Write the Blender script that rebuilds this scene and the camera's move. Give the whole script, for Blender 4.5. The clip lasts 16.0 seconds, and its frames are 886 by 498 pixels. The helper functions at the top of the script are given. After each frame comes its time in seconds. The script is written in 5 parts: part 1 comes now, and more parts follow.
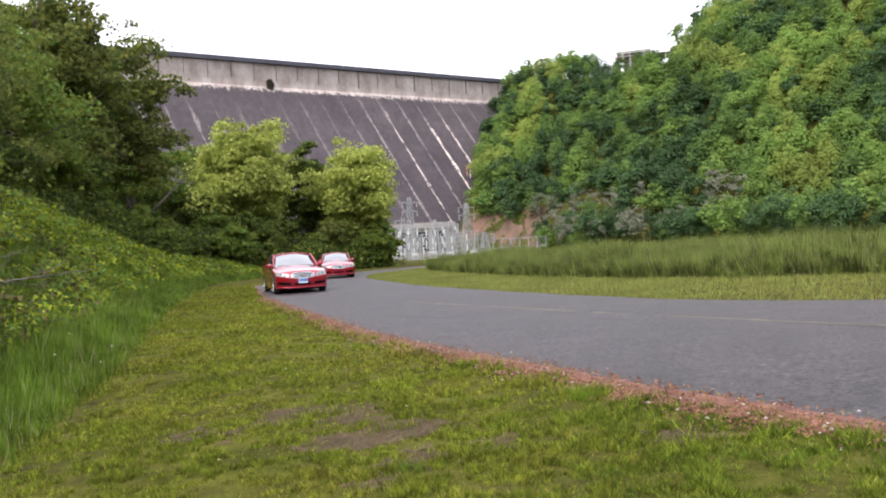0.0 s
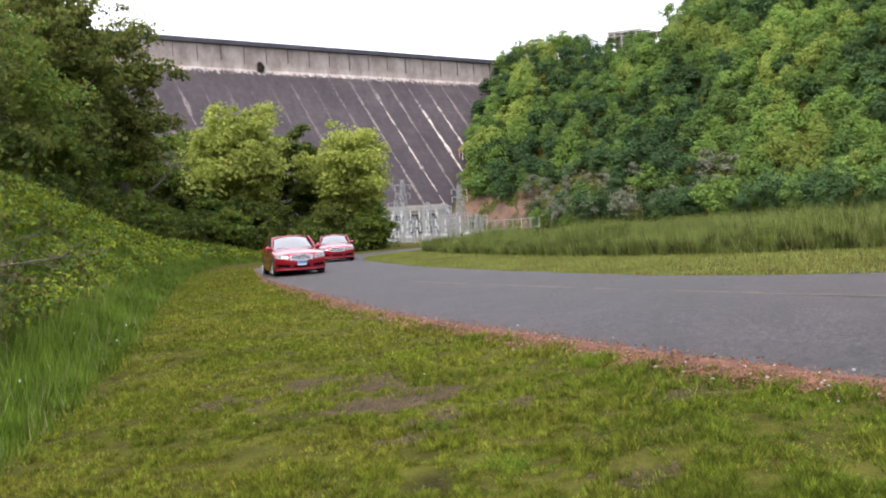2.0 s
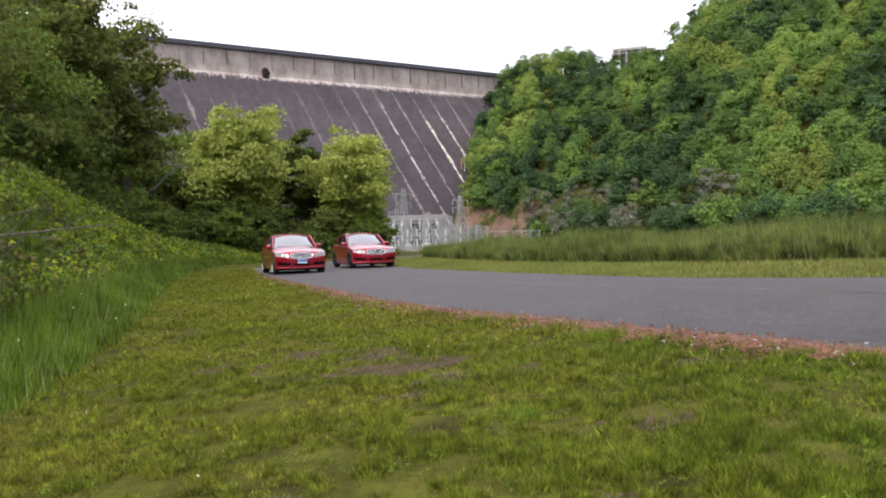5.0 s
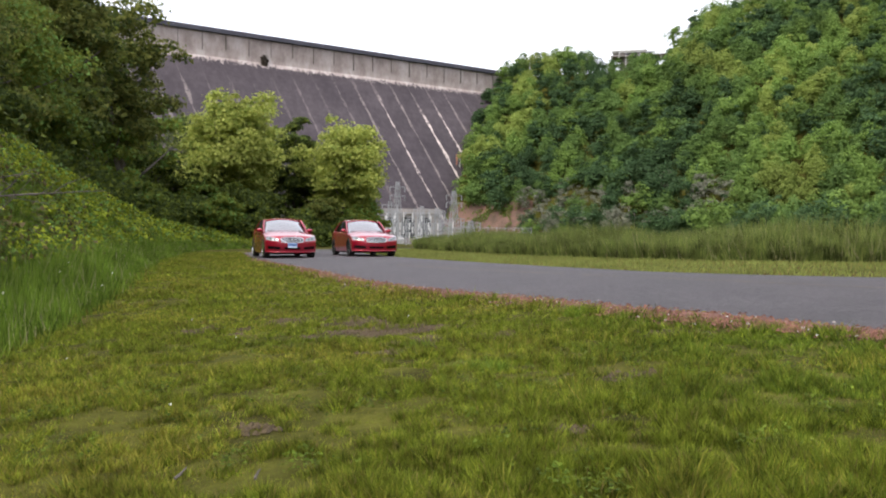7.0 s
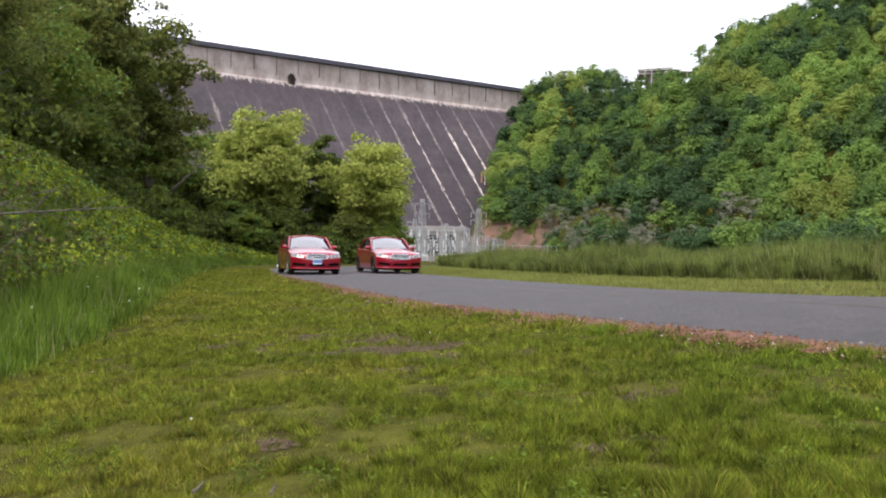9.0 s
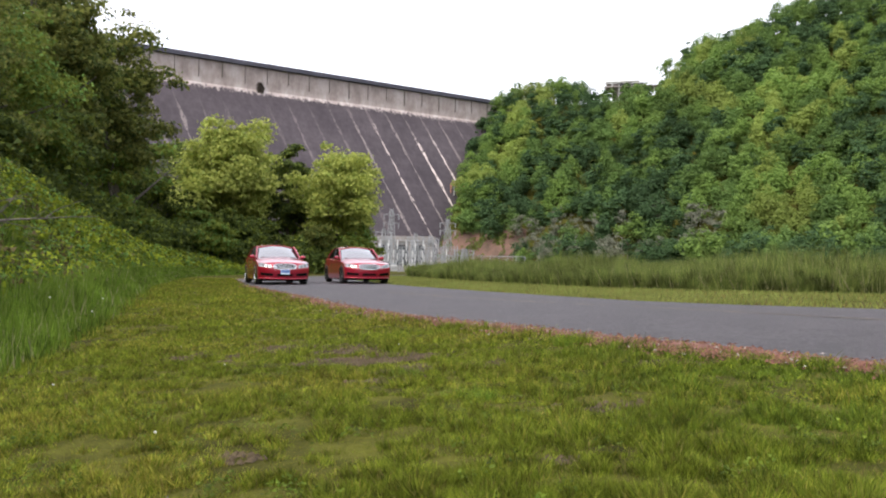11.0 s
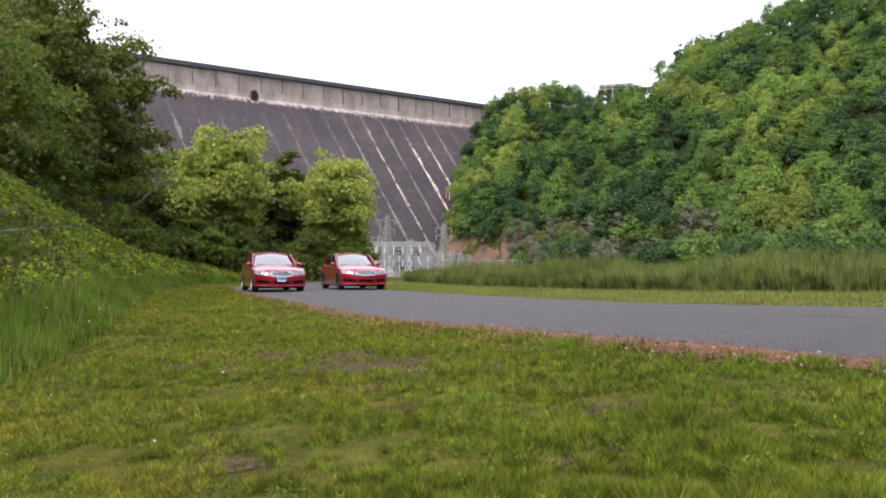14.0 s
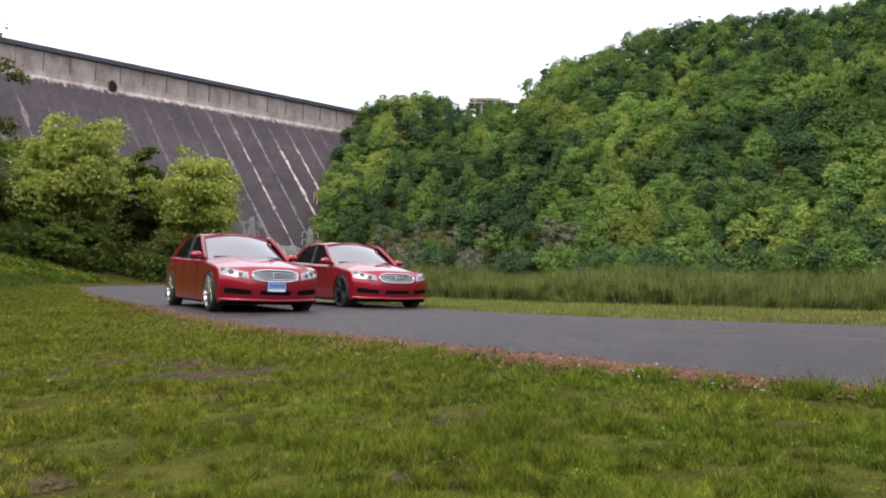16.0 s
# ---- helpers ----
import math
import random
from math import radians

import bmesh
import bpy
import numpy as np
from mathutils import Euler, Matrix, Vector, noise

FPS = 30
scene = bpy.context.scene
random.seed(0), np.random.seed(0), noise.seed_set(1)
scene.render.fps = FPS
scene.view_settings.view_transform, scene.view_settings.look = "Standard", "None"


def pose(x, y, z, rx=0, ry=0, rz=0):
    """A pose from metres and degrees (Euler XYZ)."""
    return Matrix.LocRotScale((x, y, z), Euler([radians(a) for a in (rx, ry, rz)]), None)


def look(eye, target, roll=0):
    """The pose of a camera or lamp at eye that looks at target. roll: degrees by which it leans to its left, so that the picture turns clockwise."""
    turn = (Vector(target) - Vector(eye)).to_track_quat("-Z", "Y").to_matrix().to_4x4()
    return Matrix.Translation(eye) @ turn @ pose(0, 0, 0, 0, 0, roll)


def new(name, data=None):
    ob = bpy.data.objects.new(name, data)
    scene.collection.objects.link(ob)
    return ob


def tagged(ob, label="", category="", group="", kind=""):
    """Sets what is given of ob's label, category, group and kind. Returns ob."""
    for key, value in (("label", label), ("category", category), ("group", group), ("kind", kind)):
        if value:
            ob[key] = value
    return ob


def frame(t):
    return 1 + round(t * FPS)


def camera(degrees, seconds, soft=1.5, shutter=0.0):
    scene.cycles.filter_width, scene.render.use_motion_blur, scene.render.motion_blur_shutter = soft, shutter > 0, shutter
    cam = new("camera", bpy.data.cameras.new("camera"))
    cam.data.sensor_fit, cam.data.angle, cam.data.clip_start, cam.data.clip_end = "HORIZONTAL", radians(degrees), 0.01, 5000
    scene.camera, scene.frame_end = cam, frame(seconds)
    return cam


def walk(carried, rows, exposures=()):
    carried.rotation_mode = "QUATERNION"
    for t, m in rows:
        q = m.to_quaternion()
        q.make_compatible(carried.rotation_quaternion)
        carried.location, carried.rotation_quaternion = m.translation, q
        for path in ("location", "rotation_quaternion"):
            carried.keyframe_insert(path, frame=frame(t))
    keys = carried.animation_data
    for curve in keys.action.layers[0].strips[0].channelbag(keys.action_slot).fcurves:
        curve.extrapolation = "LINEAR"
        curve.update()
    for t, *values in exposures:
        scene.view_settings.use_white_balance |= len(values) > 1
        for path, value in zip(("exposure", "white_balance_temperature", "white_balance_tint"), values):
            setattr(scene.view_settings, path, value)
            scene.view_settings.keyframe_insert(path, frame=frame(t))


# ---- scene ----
cam = camera(58.2, 16.0, soft=2.0)


def held(x, y, z, yaw, pitch, roll):
    return pose(x, y, z, 90 + pitch, 0, yaw) @ pose(0, 0, 0, 0, 0, roll)


# seconds, x, y, z, yaw, pitch, roll: a standing person crouches at 4 to 6 s, then follows the cars
PATH = [
    (0, 0.22, 0.65, 1.119, 2.14, 0.18, -3.02),
    (0.5, 0.23, 0.62, 1.116, 4.94, 0.22, -2.51),
    (1, 0.22, 0.59, 1.141, 3.77, 0.88, -2.05),
    (1.5, 0.19, 0.52, 1.092, 3.60, -0.56, -1.02),
    (2, 0.06, 0.37, 1.076, 1.68, -1.11, -3.59),
    (2.5, -0.05, 0.30, 1.097, 1.85, -0.25, -2.90),
    (3, -0.07, 0.31, 1.096, 2.00, 1.46, -1.59),
    (3.5, -0.04, 0.34, 1.111, -1.34, -1.11, -2.17),
    (4, 0.02, 0.43, 1.047, 1.59, 0.12, -0.53),
    (4.2, -0.05, 0.45, 0.993, 1.18, -0.33, -1.93),
    (6.3, 0.05, 0.33, 0.587, 2.14, -0.15, -1.37),
    (6.5, 0.04, 0.32, 0.588, 1.98, -0.39, -1.35),
    (7, 0.05, 0.34, 0.593, 1.02, -0.59, 0.45),
    (7.5, 0.05, 0.33, 0.592, 1.77, 0.69, 2.10),
    (8, 0.05, 0.34, 0.593, 2.88, 0.43, 2.18),
    (8.5, 0.05, 0.33, 0.594, 2.46, 0.76, 2.55),
    (9, 0.07, 0.33, 0.593, 2.80, 0.64, 0.73),
    (9.5, 0.07, 0.33, 0.590, 1.80, 1.12, 0.86),
    (10, 0.07, 0.33, 0.601, 1.03, 1.18, 1.04),
    (12.5, 0.07, 0.32, 0.593, 0.19, 1.76, 0.58),
    (13, 0.07, 0.31, 0.593, 0.04, 1.71, 0.35),
    (13.5, 0.07, 0.33, 0.594, 0.02, 1.73, 0.38),
    (14, 0.07, 0.32, 0.595, 0.32, 1.76, 0.02),
    (14.5, 0.06, 0.32, 0.593, -0.04, 1.91, 0.73),
    (15, 0.07, 0.32, 0.594, -0.42, 1.97, 0.28),
    (15.5, 0.11, 0.34, 0.600, -4.34, 2.19, 1.90),
    (16, 0.15, 0.38, 0.603, -9.22, 2.39, 1.47),
]
walk(cam, [(r[0], held(*r[1:])) for r in PATH], exposures=[(0, 1.05), (3.5, 0.85), (6.5, 0.7), (9, 0.78), (13, 0.78), (15, 0.82), (16, 0.54)])

# ---- light: a bright overcast sky with a weak, wide sun ----
SUN_ELEVATION, SUN_TURN = 52, 215
world = bpy.data.worlds.new("overcast_sky")
scene.world = world
world.use_nodes = True
wn, wl = world.node_tree.nodes, world.node_tree.links
wn.clear()
sky = wn.new("ShaderNodeTexSky")
sky.sky_type, sky.sun_disc = "NISHITA", False
sky.sun_elevation, sky.sun_rotation = radians(SUN_ELEVATION), radians(SUN_TURN)
sky.dust_density, sky.air_density = 4.0, 1.0
bg_sky, bg_cloud, bg_add, w_out = (wn.new("ShaderNodeBackground"), wn.new("ShaderNodeBackground"),
                                   wn.new("ShaderNodeAddShader"), wn.new("ShaderNodeOutputWorld"))
bg_sky.inputs["Strength"].default_value = 0.05
bg_cloud.inputs["Color"].default_value = (0.99, 0.97, 1.05, 1)
bg_cloud.inputs["Strength"].default_value = 0.95
wl.new(sky.outputs[0], bg_sky.inputs["Color"])
wl.new(bg_sky.outputs[0], bg_add.inputs[0])
wl.new(bg_cloud.outputs[0], bg_add.inputs[1])
wl.new(bg_add.outputs[0], w_out.inputs["Surface"])
sun = new("sun", bpy.data.lights.new("sun", "SUN"))
sun.data.energy, sun.data.angle, sun.data.color = 1.5, radians(20), (1.0, 0.96, 0.88)
az, el = radians(SUN_TURN), radians(SUN_ELEVATION)
sun.matrix_basis = look((60 * math.sin(az), 60 * math.cos(az), 80), (60 * math.sin(az) - math.sin(az) * math.cos(el),
                        60 * math.cos(az) - math.cos(az) * math.cos(el), 80 - math.sin(el)))


# ---- materials ----
def tree_of(name):
    m = bpy.data.materials.new(name)
    m.use_nodes = True
    n, l = m.node_tree.nodes, m.node_tree.links
    return m, n, l, n["Principled BSDF"]


def noise_of(n, l, scale, detail=4, rough=0.6, coords=None, stretch=None):
    tex = n.new("ShaderNodeTexNoise")
    tex.inputs["Scale"].default_value, tex.inputs["Detail"].default_value = scale, detail
    tex.inputs["Roughness"].default_value = rough
    if coords is None:
        coords = n.new("ShaderNodeNewGeometry").outputs["Position"]
    if stretch:
        mp = n.new("ShaderNodeMapping")
        mp.inputs["Scale"].default_value = stretch
        l.new(coords, mp.inputs["Vector"])
        coords = mp.outputs[0]
    l.new(coords, tex.inputs["Vector"])
    return tex.outputs["Fac"]


def ramp_of(n, l, fac, stops):
    r = n.new("ShaderNodeValToRGB")
    e = r.color_ramp.elements
    while len(e) < len(stops):
        e.new(0.5)
    for k, (at, c) in zip(e, stops):
        k.position, k.color = at, (*c, 1) if len(c) == 3 else c
    l.new(fac, r.inputs[0])
    return r.outputs[0]


def grey(v):
    return (v, v, v)


def mix_of(n, l, fac, a, b, kind="MIX"):
    m = n.new("ShaderNodeMix")
    m.data_type, m.blend_type = "RGBA", kind
    for sock, v in ((m.inputs[0], fac), (m.inputs[6], a), (m.inputs[7], b)):
        if isinstance(v, (int, float)):
            sock.default_value = v
        elif isinstance(v, tuple):
            sock.default_value = (*v, 1)
        else:
            l.new(v, sock)
    return m.outputs[2]


def bump_of(n, l, height, bsdf, strength=0.3, dist=0.02):
    b = n.new("ShaderNodeBump")
    b.inputs["Strength"].default_value, b.inputs["Distance"].default_value = strength, dist
    l.new(height, b.inputs["Height"])
    l.new(b.outputs[0], bsdf.inputs["Normal"])


def mottled(name, c1, c2, scale=3.0, rough=0.7, metal=0.0, bump=0.2, fine=40.0, dist=0.01, coat=0.0):
    m, n, l, p = tree_of(name)
    big, small = noise_of(n, l, scale), noise_of(n, l, fine, 3)
    base = ramp_of(n, l, big, [(0.3, c1), (0.7, c2)])
    shade = ramp_of(n, l, small, [(0.25, grey(0.8)), (0.75, grey(1.15))])
    l.new(mix_of(n, l, 0.6, base, shade, "MULTIPLY"), p.inputs["Base Color"])
    p.inputs["Roughness"].default_value, p.inputs["Metallic"].default_value = rough, metal
    p.inputs["Coat Weight"].default_value = coat
    if bump:
        bump_of(n, l, small, p, bump, dist)
    return m


def foliage(name, dark, light, patch=0.25, thin=0.35, tuft=0.0):
    """Leaves or blades: each island has its own tone, and tone drifts from place to place."""
    m, n, l, p = tree_of(name)
    isl = n.new("ShaderNodeNewGeometry").outputs["Random Per Island"]
    own = ramp_of(n, l, isl, [(0.0, dark), (1.0, light)])
    drift = ramp_of(n, l, noise_of(n, l, patch, 3), [(0.3, grey(0.72)), (0.7, grey(1.25))])
    col = mix_of(n, l, 1.0, own, drift, "MULTIPLY")
    if tuft:
        clump = ramp_of(n, l, noise_of(n, l, tuft, 2), [(0.34, grey(0.40)), (0.5, grey(0.95)), (0.66, grey(1.55))])
        col = mix_of(n, l, 1.0, col, clump, "MULTIPLY")
    l.new(col, p.inputs["Base Color"])
    p.inputs["Roughness"].default_value = 0.62
    p.inputs["Specular IOR Level"].default_value = 0.08
    t = n.new("ShaderNodeBsdfTranslucent")
    l.new(col, t.inputs["Color"])
    mx = n.new("ShaderNodeMixShader")
    mx.inputs[0].default_value = thin
    l.new(p.outputs[0], mx.inputs[1])
    l.new(t.outputs[0], mx.inputs[2])
    l.new(mx.outputs[0], n["Material Output"].inputs["Surface"])
    return m


LEAF_DARK = foliage("leaf_dark_green", (0.046, 0.070, 0.020), (0.102, 0.138, 0.036), 0.12, 0.45)
LEAF_MID = foliage("leaf_mid_green", (0.094, 0.124, 0.020), (0.190, 0.228, 0.040), 0.12, 0.45)
LEAF_LIGHT = foliage("leaf_light_green", (0.105, 0.190, 0.044), (0.178, 0.292, 0.074), 0.12, 0.45)
LEAF_YELLOW = foliage("leaf_yellow_green", (0.185, 0.242, 0.050), (0.285, 0.350, 0.086), 0.15, 0.45)
LEAF_SYCAMORE = foliage("leaf_young_sycamore", (0.270, 0.305, 0.062), (0.450, 0.490, 0.130), 0.15, 0.45)
BLADE_VERGE = foliage("verge_blade", (0.130, 0.160, 0.038), (0.255, 0.290, 0.080), 0.6, 0.4)
LEAF_GREY = foliage("leaf_sparse_grey", (0.125, 0.135, 0.095), (0.21, 0.215, 0.160), 0.12, 0.15)
# far hillside leaves: distance haze put into the colour, lighter and bluer
HAZY_DARK = foliage("hazy_leaf_dark", (0.040, 0.078, 0.034), (0.086, 0.148, 0.058), 0.05, 0.4)
HAZY_MID = foliage("hazy_leaf_mid", (0.082, 0.142, 0.040), (0.150, 0.236, 0.064), 0.05, 0.4)
HAZY_LIGHT = foliage("hazy_leaf_light", (0.122, 0.200, 0.048), (0.208, 0.308, 0.074), 0.05, 0.4)
HAZY_YELLOW = foliage("hazy_leaf_yellow", (0.190, 0.252, 0.058), (0.290, 0.358, 0.088), 0.05, 0.4)
LEAF_SHRUB = foliage("leaf_shrub", (0.112, 0.150, 0.012), (0.285, 0.335, 0.032), 0.5, 0.45, 1.6)
BLADE_LAWN = foliage("lawn_blade", (0.050, 0.074, 0.006), (0.225, 0.268, 0.030), 0.9, 0.4, 15.0)
BLADE_STRAW = foliage("yellowing_blade", (0.110, 0.105, 0.014), (0.310, 0.290, 0.050), 0.9, 0.4, 15.0)
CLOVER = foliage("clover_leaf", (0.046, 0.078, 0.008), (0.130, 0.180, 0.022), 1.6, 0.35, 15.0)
BLADE_DRY = foliage("dry_blade", (0.12, 0.095, 0.030), (0.25, 0.20, 0.070), 0.9, 0.3)
BLADE_TALL = foliage("tall_grass_blade", (0.058, 0.088, 0.020), (0.195, 0.228, 0.062), 0.4, 0.4, 2.5)
BLADE_BANK = foliage("bank_grass_blade", (0.060, 0.110, 0.012), (0.145, 0.215, 0.030), 0.5, 0.4, 2.0)
SEED = foliage("seed_head", (0.20, 0.19, 0.095), (0.31, 0.29, 0.16), 0.4, 0.2)
BARK = mottled("bark", (0.05, 0.042, 0.034), (0.15, 0.13, 0.11), 2.0, 0.9, bump=0.6, fine=30, dist=0.03)
DEAD_WOOD = mottled("dead_wood", (0.060, 0.050, 0.042), (0.15, 0.132, 0.112), 4.0, 0.9, bump=0.5, fine=60)
SOIL = mottled("bare_soil", (0.046, 0.032, 0.015), (0.098, 0.070, 0.036), 3.0, 0.95, bump=0.6, fine=50, dist=0.02)
CHIP = mottled("red_clay", (0.085, 0.034, 0.022), (0.19, 0.086, 0.060), 7.0, 0.95, bump=0.9, fine=70, dist=0.02)
CRUMB = foliage("clay_crumb", (0.060, 0.026, 0.018), (0.21, 0.105, 0.075), 2.0, 0.0)
STEEL = mottled("galvanised_steel", (0.22, 0.23, 0.24), (0.34, 0.35, 0.36), 1.0, 0.45, 0.4, 0.1)
CONCRETE = mottled("pale_concrete", (0.19, 0.165, 0.155), (0.29, 0.262, 0.245), 0.35, 0.9, bump=0.2, fine=4, dist=0.05)
WHITE_PAINT = mottled("white_paint", (0.50, 0.50, 0.49), (0.64, 0.64, 0.63), 1.0, 0.5, bump=0.05)
DARK_GLASS = mottled("dark_window_glass", (0.012, 0.014, 0.018), (0.03, 0.034, 0.04), 1.0, 0.12, bump=0)
ORANGE_PAINT = mottled("orange_paint", (0.50, 0.19, 0.10), (0.62, 0.27, 0.15), 1.0, 0.6, bump=0.05)


def ground_material():
    m, n, l, p = tree_of("grassy_ground")
    big, mid, fine = noise_of(n, l, 0.35), noise_of(n, l, 2.3, 6), noise_of(n, l, 35, 5)
    green = ramp_of(n, l, mid, [(0.3, (0.028, 0.024, 0.008)), (0.5, (0.062, 0.062, 0.012)), (0.75, (0.110, 0.112, 0.018))])
    dry = ramp_of(n, l, big, [(0.52, grey(0)), (0.75, grey(0.45))])
    col = mix_of(n, l, dry, green, (0.12, 0.10, 0.038))
    shade = ramp_of(n, l, fine, [(0.25, grey(0.55)), (0.75, grey(1.3))])
    l.new(mix_of(n, l, 0.8, col, shade, "MULTIPLY"), p.inputs["Base Color"])
    p.inputs["Roughness"].default_value, p.inputs["Specular IOR Level"].default_value = 0.95, 0.05
    bump_of(n, l, fine, p, 0.7, 0.03)
    return m


def asphalt_material():
    """Old asphalt: pale aggregate in a dark binder, patchy wear, faint lengthwise streaks."""
    m, n, l, p = tree_of("worn_asphalt")
    big, mid = noise_of(n, l, 0.3), noise_of(n, l, 2.2, 7, 0.7)
    grain, stone = noise_of(n, l, 22, 6, 0.9), noise_of(n, l, 60, 2, 0.7)
    base = ramp_of(n, l, big, [(0.3, (0.025, 0.021, 0.023)), (0.7, (0.041, 0.034, 0.037))])
    blot = ramp_of(n, l, mid, [(0.30, grey(0.50)), (0.5, grey(0.95)), (0.70, grey(1.45))])
    chips = ramp_of(n, l, grain, [(0.40, grey(0.15)), (0.52, grey(0.9)), (0.63, grey(3.4))])
    specks = ramp_of(n, l, stone, [(0.58, grey(0.0)), (0.70, grey(0.7))])
    col = mix_of(n, l, 1.0, mix_of(n, l, 0.9, base, blot, "MULTIPLY"), chips, "MULTIPLY")
    col = mix_of(n, l, specks, col, (0.17, 0.155, 0.165))
    l.new(col, p.inputs["Base Color"])
    p.inputs["Roughness"].default_value, p.inputs["Specular IOR Level"].default_value = 0.64, 0.34
    bump_of(n, l, grain, p, 0.6, 0.008)
    return m


def dam_material():
    """Dark weathered spillway concrete; white lime streaks run down the block joints, 6.95 m apart."""
    m, n, l, p = tree_of("weathered_dam_concrete")
    co = n.new("ShaderNodeTexCoord").outputs["Object"]
    sep = n.new("ShaderNodeSeparateXYZ")
    l.new(co, sep.inputs[0])

    def maths(op, a, b=0.0, c=None):
        k = n.new("ShaderNodeMath")
        k.operation = op
        for sock, v in zip(k.inputs, (a, b, c)):
            if v is None:
                continue
            if isinstance(v, (int, float)):
                sock.default_value = v
            else:
                l.new(v, sock)
        return k.outputs[0]

    # run = distance along the dam, drifting slightly down the face
    wob = maths("MULTIPLY", maths("SUBTRACT", noise_of(n, l, 0.22, 4, 0.6, co), 0.5), 0.9)
    run = maths("ADD", maths("MULTIPLY_ADD", maths("SUBTRACT", sep.outputs[2], 43.0), 0.155, sep.outputs[0]), wob)
    cell = maths("DIVIDE", maths("ADD", run, 54.0), 6.95)
    near = maths("ABSOLUTE", maths("SUBTRACT", cell, maths("ROUND", cell)))
    band = noise_of(n, l, 1.0, 5, 0.7, co, (0.12, 0.12, 0.10))
    dice = n.new("ShaderNodeTexWhiteNoise")
    dice.noise_dimensions = "1D"
    l.new(maths("ROUND", cell), dice.inputs["W"])
    joint = ramp_of(n, l, dice.outputs["Value"], [(0.15, grey(0.25)), (0.8, grey(1.0))])
    drop = ramp_of(n, l, maths("DIVIDE", maths("MULTIPLY_ADD", dice.outputs["Value"], 9.0, sep.outputs[2]), 60.0), [(0.78, grey(1.0)), (0.90, grey(0.12))])
    joint = maths("MULTIPLY", joint, drop)
    width = maths("MULTIPLY", ramp_of(n, l, band, [(0.36, grey(0.05)), (0.50, grey(0.40)), (0.68, grey(1.0))]), 0.15)
    streak = maths("LESS_THAN", near, width)
    soft = ramp_of(n, l, maths("DIVIDE", near, maths("ADD", width, 0.004)), [(0.55, grey(1)), (1.0, grey(0))])
    # lime only shows where water seeps, more to one side
    seep = ramp_of(n, l, maths("DIVIDE", maths("ADD", run, 120.0), 110.0), [(0.0, grey(0.4)), (0.14, grey(0.15)), (0.30, grey(0.12)), (0.38, grey(0.45)), (0.43, grey(0.10)), (0.53, grey(1)), (0.84, grey(1)), (0.90, grey(0.5))])
    frayed = ramp_of(n, l, noise_of(n, l, 1.1, 5, 0.75, co, (1, 1, 0.35)), [(0.42, grey(0)), (0.50, grey(1))])
    lime = maths("MULTIPLY", maths("MULTIPLY", soft, seep), frayed)
    lime = maths("MULTIPLY", lime, joint)
    face = ramp_of(n, l, noise_of(n, l, 0.06, 6, 0.65, co), [(0.3, (0.034, 0.027, 0.033)), (0.7, (0.064, 0.052, 0.059))])
    runs = ramp_of(n, l, noise_of(n, l, 1.0, 5, 0.7, co, (0.7, 0.7, 0.05)), [(0.3, grey(0.75)), (0.7, grey(1.3))])
    lifts = maths("FRACT", maths("DIVIDE", sep.outputs[2], 1.5))
    lift = ramp_of(n, l, lifts, [(0.0, grey(0.80)), (0.10, grey(1.0))])
    face = mix_of(n, l, 1.0, mix_of(n, l, 0.9, face, runs, "MULTIPLY"), lift, "MULTIPLY")
    # pale top wall above 54 m
    ragged = maths("MULTIPLY_ADD", maths("SUBTRACT", noise_of(n, l, 0.9, 5, 0.75, co, (1, 1, 0.25)), 0.1), 6.0, sep.outputs[2])
    top = ramp_of(n, l, maths("DIVIDE", maths("SUBTRACT", ragged, 53.6), 4.0), [(0.30, grey(0)), (0.55, grey(1))])
    pale = ramp_of(n, l, noise_of(n, l, 0.25, 6, 0.7, co, (1, 1, 0.5)), [(0.3, (0.15, 0.120, 0.112)), (0.5, (0.265, 0.226, 0.212)), (0.72, (0.38, 0.345, 0.335))])
    low = ramp_of(n, l, maths("DIVIDE", maths("SUBTRACT", sep.outputs[2], 53.0), 8.0), [(0.05, grey(1.8)), (0.35, grey(1.1)), (1.0, grey(0.95))])
    pale = mix_of(n, l, 0.6, pale, low, "MULTIPLY")
    col = mix_of(n, l, top, face, pale)
    col = mix_of(n, l, lime, col, (0.60, 0.52, 0.48))
    l.new(col, p.inputs["Base Color"])
    p.inputs["Roughness"].default_value = 0.92
    return m


def paint_material():
    m, n, l, p = tree_of("red_car_paint")
    flake = noise_of(n, l, 900, 2)
    l.new(ramp_of(n, l, flake, [(0.3, (0.24, 0.0015, 0.016)), (0.7, (0.31, 0.002, 0.021))]), p.inputs["Base Color"])
    p.inputs["Roughness"].default_value, p.inputs["Metallic"].default_value = 0.34, 0.40
    p.inputs["Coat Weight"].default_value, p.inputs["Coat Roughness"].default_value = 1.0, 0.04
    return m


